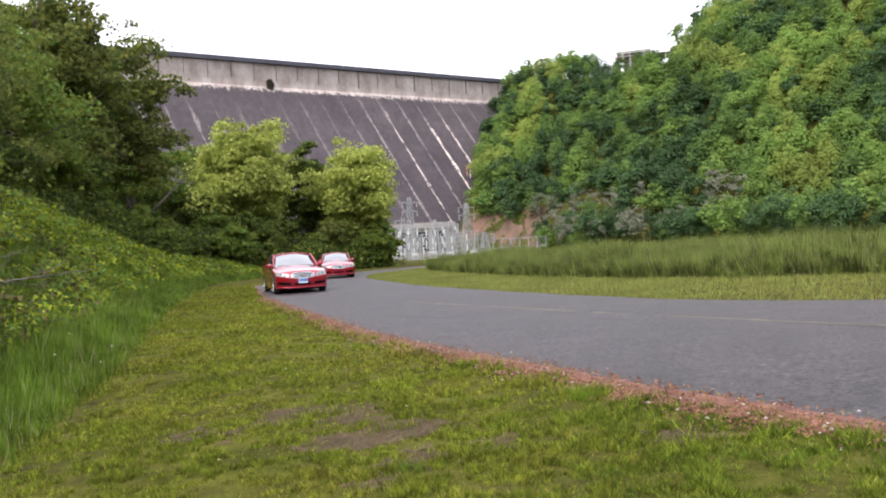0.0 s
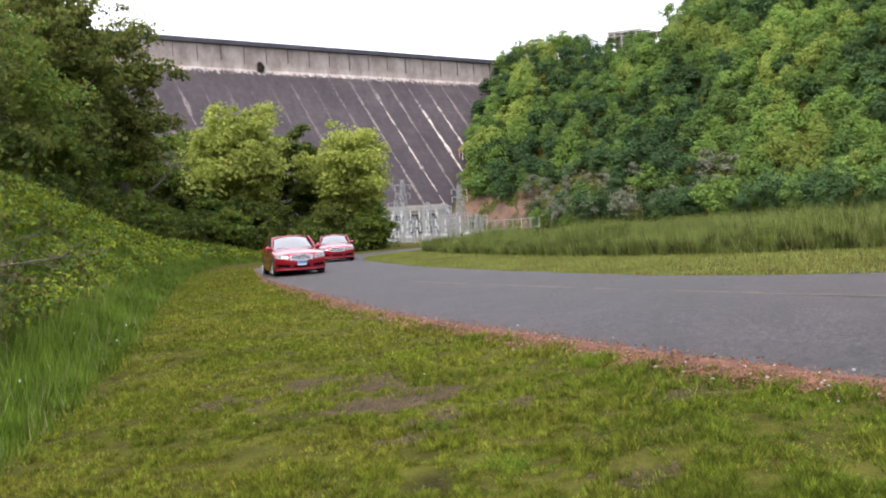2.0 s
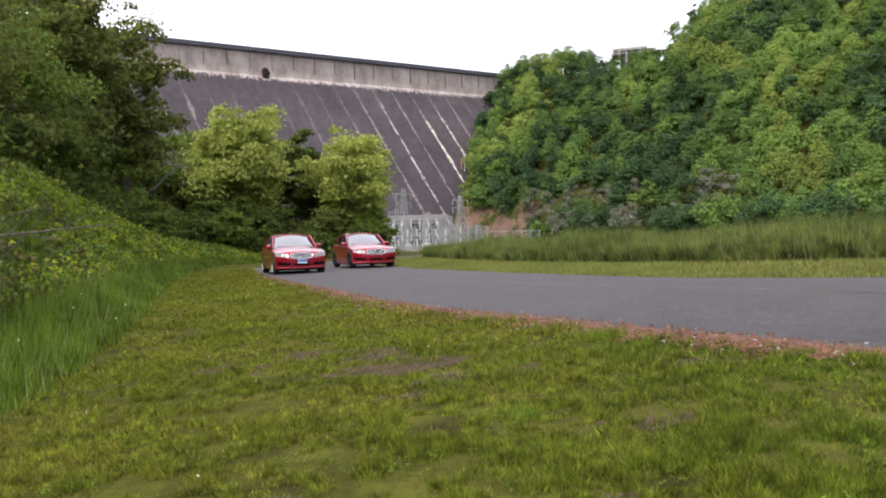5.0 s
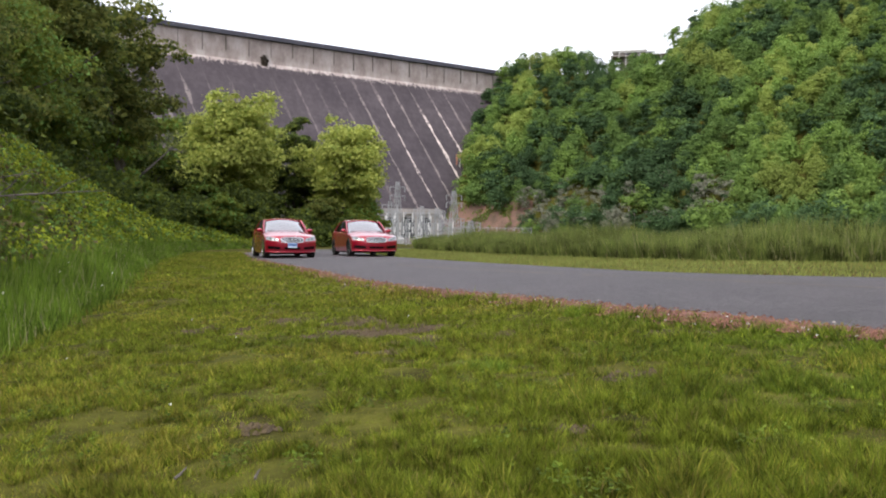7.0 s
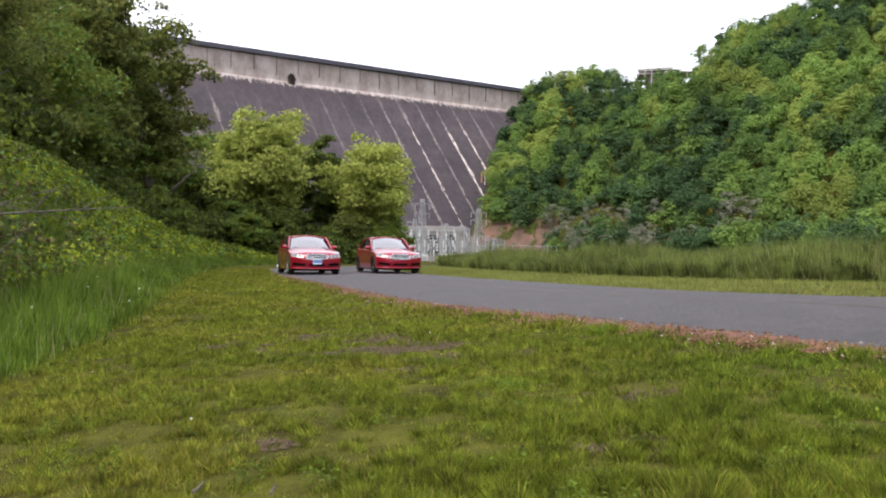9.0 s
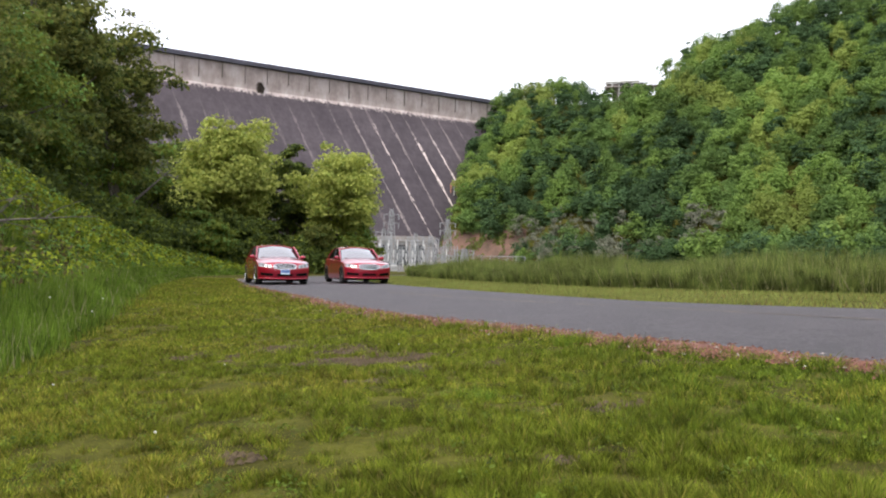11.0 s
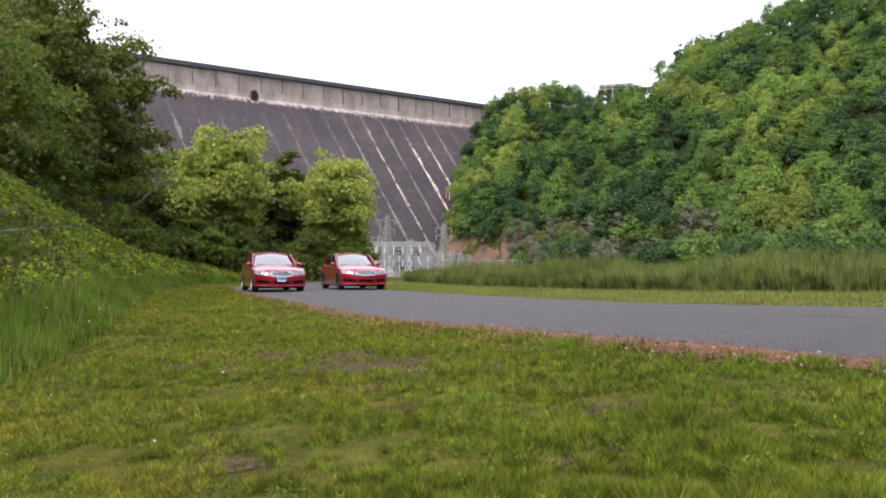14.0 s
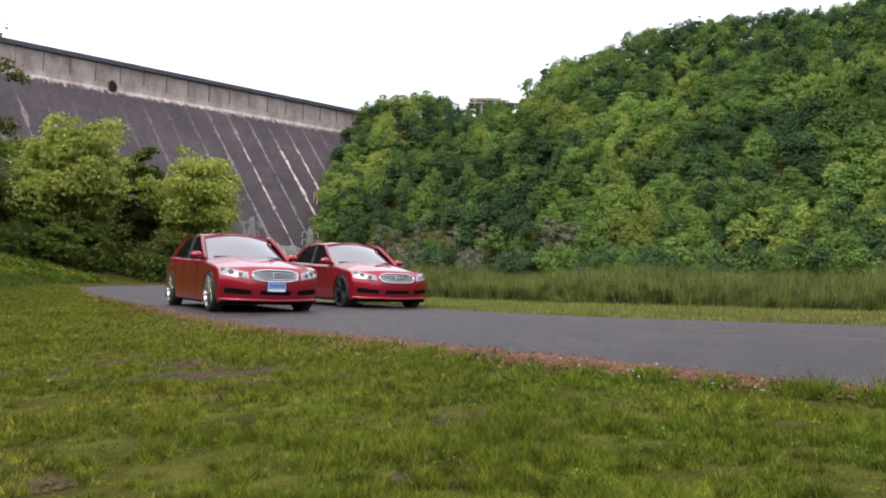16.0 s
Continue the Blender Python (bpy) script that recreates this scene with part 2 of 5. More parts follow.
GROUND, ASPHALT, DAM, PAINT = ground_material(), asphalt_material(), dam_material(), paint_material()
CHROME = mottled("chrome", (0.75, 0.75, 0.76), (0.85, 0.85, 0.86), 5, 0.12, 1.0, 0)
BLACK_TRIM = mottled("black_trim", (0.010, 0.010, 0.011), (0.02, 0.02, 0.021), 8, 0.5, bump=0.1)
RUBBER = mottled("tyre_rubber", (0.012, 0.012, 0.012), (0.03, 0.03, 0.03), 8, 0.85, bump=0.2)
BLACK_RIM = mottled("black_rim", (0.012, 0.012, 0.013), (0.02, 0.02, 0.02), 8, 0.3, 0.5, 0)
CAR_GLASS = mottled("car_glass", (0.014, 0.015, 0.020), (0.030, 0.032, 0.042), 2, 0.04, bump=0, coat=1.0)
CAR_GLASS.node_tree.nodes["Principled BSDF"].inputs["IOR"].default_value = 3.3
SIDE_GLASS = mottled("tinted_side_glass", (0.006, 0.007, 0.008), (0.012, 0.013, 0.015), 2, 0.05, bump=0)
LAMP_LENS = mottled("headlamp_lens", (0.14, 0.145, 0.155), (0.40, 0.41, 0.43), 18, 0.12, 0.35, 0, coat=1.0)
# shade of openings and underside put into the colour, almost no sheen
SHADE_BLACK = mottled("near_black_shade", (0.004, 0.004, 0.004), (0.007, 0.007, 0.007), 8, 0.9, bump=0)
SHADE_BLACK.node_tree.nodes["Principled BSDF"].inputs["Specular IOR Level"].default_value = 0.05
PLATE_NAVY = mottled("plate_navy", (0.03, 0.06, 0.20), (0.05, 0.09, 0.26), 14, 0.4, bump=0)
PLATE_BLUE = mottled("plate_blue", (0.16, 0.26, 0.52), (0.22, 0.34, 0.60), 14, 0.4, bump=0)
PLATE_WHITE = mottled("plate_white", (0.60, 0.66, 0.72), (0.72, 0.76, 0.80), 14, 0.4, bump=0)
LINE_YELLOW = mottled("worn_yellow_line", (0.060, 0.050, 0.042), (0.20, 0.155, 0.085), 2.5, 0.8, bump=0.3)
STONE = mottled("pale_stone", (0.22, 0.19, 0.17), (0.36, 0.33, 0.30), 20, 0.9, bump=0.4)
PETAL = mottled("white_petal", (0.7, 0.7, 0.66), (0.85, 0.85, 0.82), 20, 0.7, bump=0)


# ---- mesh helpers ----
def part(name, bm, material, parent=None, label="", smooth=False):
    """Links a bmesh as one mesh object under a thing or a part."""
    me = bpy.data.meshes.new(name)
    bm.to_mesh(me)
    bm.free()
    for mt in material if isinstance(material, (list, tuple)) else [material]:
        me.materials.append(mt)
    if smooth:
        for f in me.polygons:
            f.use_smooth = True
    ob = new(name, me)
    ob.parent = parent
    if label:
        ob["label"] = label
    return ob


def thing(name, m, label, category, group="", kind=""):
    ob = new(name)
    ob.empty_display_size = 0.2
    ob.matrix_basis = m
    return tagged(ob, label, category, group, kind)


def triangles(name, corners, material, slots=None, smooth=False):
    """One mesh of loose triangles from an array (n, 3, 3)."""
    n = len(corners)
    me = bpy.data.meshes.new(name)
    me.vertices.add(3 * n)
    me.vertices.foreach_set("co", corners.astype(np.float32).ravel())
    me.loops.add(3 * n)
    me.loops.foreach_set("vertex_index", np.arange(3 * n, dtype=np.int32))
    me.polygons.add(n)
    me.polygons.foreach_set("loop_start", np.arange(0, 3 * n, 3, dtype=np.int32))
    for mt in material if isinstance(material, (list, tuple)) else [material]:
        me.materials.append(mt)
    if slots is not None:
        me.polygons.foreach_set("material_index", slots.astype(np.int32))
    me.update()
    me.validate()
    return me


def bar(bm, a, b, r, sides=4, r2=None):
    """A prism from a to b."""
    a, b = Vector(a), Vector(b)
    q = (b - a).to_track_quat("Z", "Y")
    rings = []
    for c, rr in ((a, r), (b, r if r2 is None else r2)):
        rings.append([bm.verts.new(c + q @ Vector((rr * math.cos(2 * math.pi * (k + 0.5) / sides), rr * math.sin(2 * math.pi * (k + 0.5) / sides), 0))) for k in range(sides)])
    for k in range(sides):
        bm.faces.new((rings[0][k], rings[0][(k + 1) % sides], rings[1][(k + 1) % sides], rings[1][k]))
    bm.faces.new(rings[0][::-1])
    bm.faces.new(rings[1])


def box(bm, x0, x1, y0, y1, z0, z1, bevel=0.0):
    v = [bm.verts.new((x, y, z)) for x in (x0, x1) for y in (y0, y1) for z in (z0, z1)]
    fs = [bm.faces.new([v[i] for i in q]) for q in ((0, 1, 3, 2), (4, 6, 7, 5), (0, 4, 5, 1), (2, 3, 7, 6), (0, 2, 6, 4), (1, 5, 7, 3))]
    if bevel:
        es = list({e for f in fs for e in f.edges})
        bmesh.ops.bevel(bm, geom=es, offset=bevel, segments=2, affect="EDGES")


def lathe(bm, profile, axis="X", steps=28):
    """Turns (radius, along) pairs round an axis."""
    rings = []
    for r, d in profile:
        ring = []
        for k in range(steps):
            c, s = r * math.cos(2 * math.pi * k / steps), r * math.sin(2 * math.pi * k / steps)
            ring.append(bm.verts.new((d, c, s) if axis == "X" else (c, s, d)))
        rings.append(ring)
    for p, q in zip(rings, rings[1:]):
        for k in range(steps):
            bm.faces.new((p[k], p[(k + 1) % steps], q[(k + 1) % steps], q[k]))


def tube(bm, pts, r, sides=8, fine=4, tip=1.0):
    """A smooth tube through points."""
    p = np.array(pts, float)
    s = np.linspace(0, len(p) - 1, (len(p) - 1) * fine + 1) if len(p) > 2 else np.array([0.0, 1.0])
    if len(p) > 2:
        k = np.clip(s.astype(int), 0, len(p) - 2)
        u = (s - k)[:, None]
        q = np.concatenate([[2 * p[0] - p[1]], p, [2 * p[-1] - p[-2]]])
        a, b, c, d = q[k], q[k + 1], q[k + 2], q[k + 3]
        p = 0.5 * (2 * b + (c - a) * u + (2 * a - 5 * b + 4 * c - d) * u**2 + (3 * b - a - 3 * c + d) * u**3)
    rings = []
    for i in range(len(p)):
        t = Vector(p[min(i + 1, len(p) - 1)] - p[max(i - 1, 0)]).normalized()
        e = t.orthogonal().normalized() if not rings else (last - t * last.dot(t)).normalized()
        last, f = e, t.cross(e)
        rings.append([bm.verts.new(Vector(p[i]) + (e * math.cos(w) + f * math.sin(w)) * r * (1 + (tip - 1) * i / (len(p) - 1))) for w in np.linspace(0, 2 * math.pi, sides + 1)[:-1]])
    for x, y in zip(rings, rings[1:]):
        for k in range(sides):
            bm.faces.new((x[k], x[(k + 1) % sides], y[(k + 1) % sides], y[k]))


def sheet(bm, rows):
    """Quads over rows of points."""
    g = [[bm.verts.new(p) for p in row] for row in rows]
    for p, q in zip(g, g[1:]):
        for k in range(len(p) - 1):
            bm.faces.new((p[k], p[k + 1], q[k + 1], q[k]))


# ---- plan of the ground ----
def line_of(pairs):
    ys, xs = np.array(sorted(pairs)).T
    fine = np.arange(ys[0], ys[-1] + 0.01, 0.5)
    v = np.interp(fine, ys, xs)
    ker = np.hanning(9)[1:-1]
    v = np.convolve(np.pad(v, 3, mode="edge"), ker / ker.sum(), mode="valid")
    return lambda y: np.interp(y, fine, v)


# y, x
near_edge = line_of([(140, 24), (115, 12), (90, 3), (75, -3), (62, -7.5), (53, -10), (45, -10.9), (38.5, -10.3), (22.5, -5.4), (14.8, -2.5),
                     (10.8, -0.75), (8.4, 0.38), (7.3, 0.88), (6.2, 1.30), (5.5, 1.62), (5.0, 1.93), (4.5, 2.3), (3.6, 3.1), (2, 5.0), (0, 7.6), (-5, 16), (-12, 30), (-30, 70)])
far_edge = line_of([(140, 30), (115, 17.5), (90, 8.5), (75, 2.5), (63, -2), (54, -4.6), (47, -5.9), (40.6, -5.3), (28, -1.7), (20.7, 1.05), (16.7, 2.8),
                    (13.5, 4.5), (11.6, 6.7), (10.5, 8.6), (9.2, 12), (8, 17), (5, 26), (2, 35), (-12, 75), (-30, 130)])
left_edge = line_of([(-30, -1.8), (0, -2.1), (4.4, -2.7), (6.2, -3.2), (7.5, -3.55), (10, -4.2), (15, -5.8), (24, -8.9), (36, -12.4), (50, -15.5), (62, -14), (75, -9), (90, -2), (140, 20)])
tall_edge = line_of([(140, 40), (90, 13), (60, 1.0), (47, -2.6), (38, -0.6), (29, 2.0), (24, 3.8), (20.5, 5.6), (17.5, 8.2), (15.5, 11), (14, 15), (12.5, 20), (8, 34), (-12, 80), (-30, 140)])

middle = line_of([(26, -4.0), (22, -2.6), (18, -0.97), (14.2, 1.35), (12.2, 2.2), (10.8, 3.05), (9.8, 3.63), (8.9, 4.15), (7.8, 4.95), (6.6, 6.1), (5, 8.0), (2.5, 12)])

FOOT = [(-180, 400), (-70, 400), (-8, 330), (-4, 262), (-1, 228), (3, 214), (8, 202), (18, 186), (30, 170), (40, 160), (60, 150), (90, 150), (130, 190), (180, 400)]
RISE = [(-180, 0), (-8, 0), (-4, 0.5), (-1.7, 2.6), (0.1, 6.1), (3.1, 12.0), (6.3, 12.9), (10.4, 12.9), (14.5, 13.4), (16.5, 15.0), (20, 16.0), (23.2, 17.2), (27, 17.6), (33.8, 17.5), (38.3, 18.4), (60, 19), (100, 14), (150, 4), (180, 0)]


def ease(v):
    v = np.clip(v, 0, 1)
    return v * v * (3 - 2 * v)


def hill(x, y):
    a, r = np.degrees(np.arctan2(x, y)), np.hypot(x, y)
    r0, e = np.interp(a, *zip(*FOOT)), np.tan(np.radians(np.interp(a, *zip(*RISE))))
    r1 = np.maximum((0.75 * r0 - 5.2) / (0.75 - e), r0)
    return np.where(r < r1, 0.75 * np.maximum(r - r0, 0), 0.75 * (r1 - r0) + 0.08 * np.minimum(r - r1, 150)), r0, r1


def height(x, y):
    """The ground's height: road, verges, the shrubby bank, the wooded hills."""
    x, y = np.asarray(x, float), np.asarray(y, float)
    n, f, lb = near_edge(y), far_edge(y), left_edge(y)
    s = np.clip((x - n) / (f - n), 0, 1)
    z = 0.05 * s + 0.015 * np.sin(1.3 * x + 0.6 * y) * (x < n)
    z = z + np.clip(0.062 * x, -0.22, 0.11) * (1 - ease((y - 7) / 9)) * ease((y + 12) / 12) - 0.075 * ease((y - 9) / 22)
    d = np.maximum(x - f, 0)
    z = z + 0.13 * ease(d / 6) + 0.004 * np.minimum(d, 100)
    d = np.maximum(lb - x, 0)
    hb = np.interp(y, [-30, 4, 9, 12, 16, 26, 40, 60], [3.2, 3.1, 3.1, 3.1, 3.1, 3.05, 2.45, 0.9])
    d = d * np.interp(y, [80, 100], [1, 0])
    z = z + hb * ease((d - 0.9) / 3.8) + 0.16 * np.clip(d - 5, 0, 60) * ease((y + 60) / 40) * np.interp(y, [0, 30, 60, 90], [1, 1, 0.6, 0.6])
    return z + hill(x, y)[0]


def steps_of(*spans):
    out = []
    for a, b, s in spans:
        out += list(np.arange(a, b, s))
    return np.array(out + [spans[-1][1]])


def build_ground():
    xs = steps_of((-1600, -200, 140), (-200, -40, 8), (-40, -16, 1.5), (-16, 20, 0.4), (20, 60, 2), (60, 320, 7), (320, 1700, 140))
    ys = steps_of((-1600, -60, 140), (-60, 0, 5), (0, 30, 0.4), (30, 70, 1), (70, 140, 3), (140, 420, 7), (420, 1900, 140))
    gx, gy = np.meshgrid(xs, ys)
    gz = height(gx, gy)
    road = (gx > near_edge(gy) + 0.15) & (gx < far_edge(gy) - 0.15) & (gy < 139) & (gy > -29)
    gz = np.where(road, gz - 0.03, gz)
    w, h = len(xs), len(ys)
    verts = np.stack([gx, gy, gz], -1).reshape(-1, 3)
    i = np.arange(w * h).reshape(h, w)
    quads = np.stack([i[:-1, :-1], i[:-1, 1:], i[1:, 1:], i[1:, :-1]], -1).reshape(-1, 4)
    me = bpy.data.meshes.new("ground")
    me.from_pydata(verts.tolist(), [], quads.tolist())
    me.materials.append(GROUND)
    for f in me.polygons:
        f.use_smooth = True
    tagged(new("ground", me), "mown grassy ground with wooded slopes around", "ground", kind="structure")


def build_road():
    ys = np.concatenate([np.arange(-28, 30, 0.4), np.arange(30, 138, 1.0)])
    bm = bmesh.new()
    rows = []
    for y in ys:
        a, b = near_edge(y), far_edge(y)
        wa = 0.05 * math.sin(3.1 * y) + 0.04 * math.sin(7.7 * y)
        wb = 0.04 * math.sin(2.3 * y + 1)
        rows.append([(x, y, float(height(x, y)) + 0.018 + 0.012 * math.sin(math.pi * s)) for s in np.linspace(0, 1, 9) for x in [a + wa + (b + wb - a - wa) * s]])
    sheet(bm, rows)
    tagged(part("road", bm, ASPHALT, smooth=True), "worn grey asphalt road with a bend", "road", kind="structure")
    bm = bmesh.new()
    for y0 in np.arange(4, 19, 0.25):
        if noise.noise((y0 * 0.9, 3.0, 0)) < -0.22:
            continue
        sheet(bm, [[(float(middle(y)) + d, y, float(height(float(middle(y)) + d, y)) + 0.018 + 0.012 + 0.003) for d in (-0.05, 0.05)] for y in (y0, y0 + 0.125, y0 + 0.25)])
    tagged(part("centre_line", bm, LINE_YELLOW), "worn yellow centre line on the asphalt", "road marking", kind="structure")


def build_edge():
    """The crumbled red clay between lawn and asphalt."""
    bm = bmesh.new()
    rows = []
    for y in np.concatenate([np.arange(2.5, 20, 0.12), np.arange(20, 46, 0.4)]):
        w = 0.20 + 0.09 * noise.noise((y * 1.1, 0, 0)) + 0.12 * noise.noise((y * 4.0, 7, 0))
        o = 0.13 + 0.07 * noise.noise((y * 1.7, 3, 0)) + 0.07 * noise.noise((y * 6.0, 9, 0))
        n = float(near_edge(y))
        slope = math.hypot(1, float(near_edge(y + 0.5) - near_edge(y - 0.5)))
        rows.append([(n + s * slope, y, float(height(n + s * slope, y)) + dz + 0.006 * noise.noise((y * 9, s * 9, 1))) for s, dz in ((-w, -0.012), (-w * 0.7, 0.004), (-w * 0.35, 0.008), (0.0, 0.014), (o * 0.4, 0.022), (o * 0.75, 0.021), (o, 0.008))])
    sheet(bm, rows)
    tagged(part("clay_edge", bm, CHIP, smooth=True), "crumbled red clay edge of the asphalt", "road edge", kind="structure")


build_ground()
build_road()
build_edge()


# ---- dam, powerhouse, switchyard ----
DAM_POSE = pose(16.8, 291.5, 0, 0, 0, 33.6)


def build_dam():
    dam = thing("dam", DAM_POSE, "tall concrete gravity dam, dark face streaked with white lime", "dam")
    prof = [(14, -6), (14, 60.9), (0.0, 60.9), (0.0, 54.0)] + [(-0.75 * (54 - z), z) for z in np.arange(52.5, -7, -1.5)]
    bm = bmesh.new()
    sheet(bm, [[(x, y, z) for y, z in prof] for x in np.arange(-210, 40, 6.95)])
    part("wall", bm, DAM, dam)
    bm = bmesh.new()
    box(bm, -210, 40, -0.9, 0.6, 60.9, 62.3, 0.1)
    part("parapet", bm, mottled("slate_parapet", (0.036, 0.036, 0.052), (0.06, 0.06, 0.08), 0.3, 0.8), dam, "dark slate-coloured parapet")
    joint = mottled("stained_joint", (0.07, 0.058, 0.050), (0.15, 0.13, 0.115), 0.4, 0.95)
    for k, x in enumerate(np.arange(-54 - 6.95 * 16, 30, 6.95)):
        bm = bmesh.new()
        w = 0.07 if k % 3 else 0.16
        box(bm, x - w, x + w, -0.22, 0.1, 55.4 + (k * 7 % 5) * 0.3, 60.9, 0.03)
        part("pilaster", bm, joint, dam)


def build_wall_shrub():
    """Growth hanging from a crack in the dam's top wall."""
    out = unit(420)
    c = out * RNG.uniform(0.3, 1.0, 420)[:, None] * (1.3, 0.5, 2.4) + (-91, -0.6, 54.5)
    ob = new("wall_shrub", triangles("wall_shrub", leaf_triangles(c, out, 0.5), mottled("withered_leaf", (0.03, 0.022, 0.016), (0.06, 0.045, 0.03), 1.0, 0.9, bump=0)))
    ob.matrix_basis = DAM_POSE
    tagged(ob, "dark withered shrub growing from the dam wall", "shrub")


def build_powerhouse():
    house = thing("powerhouse", pose(-4.4, 196, 0, 0, 0, 6), "pale concrete powerhouse with tall dark windows below the dam", "building")
    bm = bmesh.new()
    box(bm, -24, 0, 0, 22, -1, 7.0, 0.05)
    part("wall", bm, CONCRETE, house)
    bm = bmesh.new()
    box(bm, -24.5, 0.5, -0.6, 22.5, 7.0, 8.4, 0.05)
    part("roof", bm, CONCRETE, house, "flat concrete roof slab")
    for k in range(5):
        x = -3.6 - 4.1 * k
        win = bmesh.new()
        box(win, x - 1.6, x + 1.6, -0.06, 0.05, 1.2, 6.2)
        w = part("window", win, DARK_GLASS, house)
        bm = bmesh.new()
        for xx in (-1.6, 0, 1.6):
            bar(bm, (x + xx, -0.12, 1.5), (x + xx, -0.12, 6.3), 0.05)
        for zz in (1.5, 3.1, 4.7, 6.3):
            bar(bm, (x - 1.6, -0.12, zz), (x + 1.6, -0.12, zz), 0.05)
        part("window_frame", bm, STEEL, w)
        bm = bmesh.new()
        box(bm, x + 1.85, x + 2.25, -0.5, 0.0, -1, 7.0, 0.05)
        part("pier", bm, CONCRETE, house)


def lattice_tower(x, y, h, w0=1.7, w1=0.5, arms=(0.78, 0.92), label="slim grey steel lattice tower"):
    z0 = float(height(x, y))
    tower = thing("lattice_tower", pose(x, y, z0, 0, 0, random.uniform(0, 40)), label, "transmission tower", "switchyard towers")

    def corner(k, f):
        w = (w0 + (w1 - w0) * f) / 2
        return Vector((w * (1, -1, -1, 1)[k], w * (1, 1, -1, -1)[k], h * f))
    for k in range(4):
        bm = bmesh.new()
        bar(bm, corner(k, 0), corner(k, 1), 0.055)
        part("leg", bm, STEEL, tower)
    bm = bmesh.new()
    n = 7
    for i in range(n):
        for k in range(4):
            a, b = i / n, (i + 1) / n
            bar(bm, corner(k, a), corner((k + 1) % 4, b), 0.03)
            bar(bm, corner((k + 1) % 4, a), corner(k, b), 0.03)
            bar(bm, corner(k, b), corner((k + 1) % 4, b), 0.03)
    part("bracing", bm, STEEL, tower)
    for f in arms:
        bm = bmesh.new()
        for s in (-1, 1):
            bar(bm, (0, 0, h * f + 0.25), (s * 1.7, 0, h * f), 0.05)
            bar(bm, (0, 0, h * f - 0.2), (s * 1.7, 0, h * f), 0.05)
            bar(bm, (s * 1.6, 0, h * f), (s * 1.6, 0, h * f - 0.9), 0.09, 6)
        part("cross_arm", bm, STEEL, tower)


def gantry(x, y, turn, span, h, bays=2):
    z0 = float(height(x, y))
    g = thing("steel_gantry", pose(x, y, z0, 0, 0, turn), "galvanised steel switchyard gantry with insulators", "gantry", "switchyard gantries")
    for k in range(bays + 1):
        bm = bmesh.new()
        px = span * k
        for s in (-0.3, 0.3):
            bar(bm, (px + s, 0, 0), (px + s, 0, h), 0.07)
        for i in range(8):
            bar(bm, (px - 0.3, 0, h * i / 8), (px + 0.3, 0, h * (i + 1) / 8), 0.04)
        part("column", bm, STEEL, g)
    for zz in (h, h * 0.62):
        bm = bmesh.new()
        for dz in (0, -0.6):
            bar(bm, (0, 0, zz + dz), (span * bays, 0, zz + dz), 0.06)
        m = int(span * bays / 0.8)
        for i in range(m):
            bar(bm, (i * 0.8, 0, zz - 0.6 * (i % 2)), (i * 0.8 + 0.8, 0, zz - 0.6 * ((i + 1) % 2)), 0.035)
        part("beam", bm, STEEL, g)
        for i in range(int(span * bays / 1.6)):
            bm = bmesh.new()
            bar(bm, (0.8 + i * 1.6, 0, zz - 0.6), (0.8 + i * 1.6, 0, zz - 1.7), 0.10, 6)
            part("insulator", bm, WHITE_PAINT, g)


def transformer(x, y, s):
    z0 = float(height(x, y))
    t = thing("transformer", pose(x, y, z0, 0, 0, 8), "pale grey transformer with cooling fins and bushings", "transformer", "switchyard transformers")
    bm = bmesh.new()
    box(bm, -1.1 * s, 1.1 * s, -0.8 * s, 0.8 * s, 0.15, 2.2 * s, 0.06)
    part("tank", bm, WHITE_PAINT, t)
    for k in range(6):
        bm = bmesh.new()
        box(bm, (-0.95 + 0.36 * k) * s, (-0.85 + 0.36 * k) * s, -1.15 * s, -0.8 * s, 0.4, 1.9 * s)
        part("fin", bm, STEEL, t)
    for k in (-1, 0, 1):
        bm = bmesh.new()
        lathe(bm, [(0.02, 2.2 * s), (0.14, 2.2 * s), (0.14, 2.3 * s), (0.07, 2.4 * s), (0.12, 2.55 * s), (0.06, 2.65 * s), (0.1, 2.8 * s), (0.03, 3.1 * s), (0.0, 3.1 * s)], "Z", 8)
        bmesh.ops.translate(bm, vec=(k * 0.6 * s, 0, 0), verts=bm.verts)
        part("bushing", bm, STEEL, t)


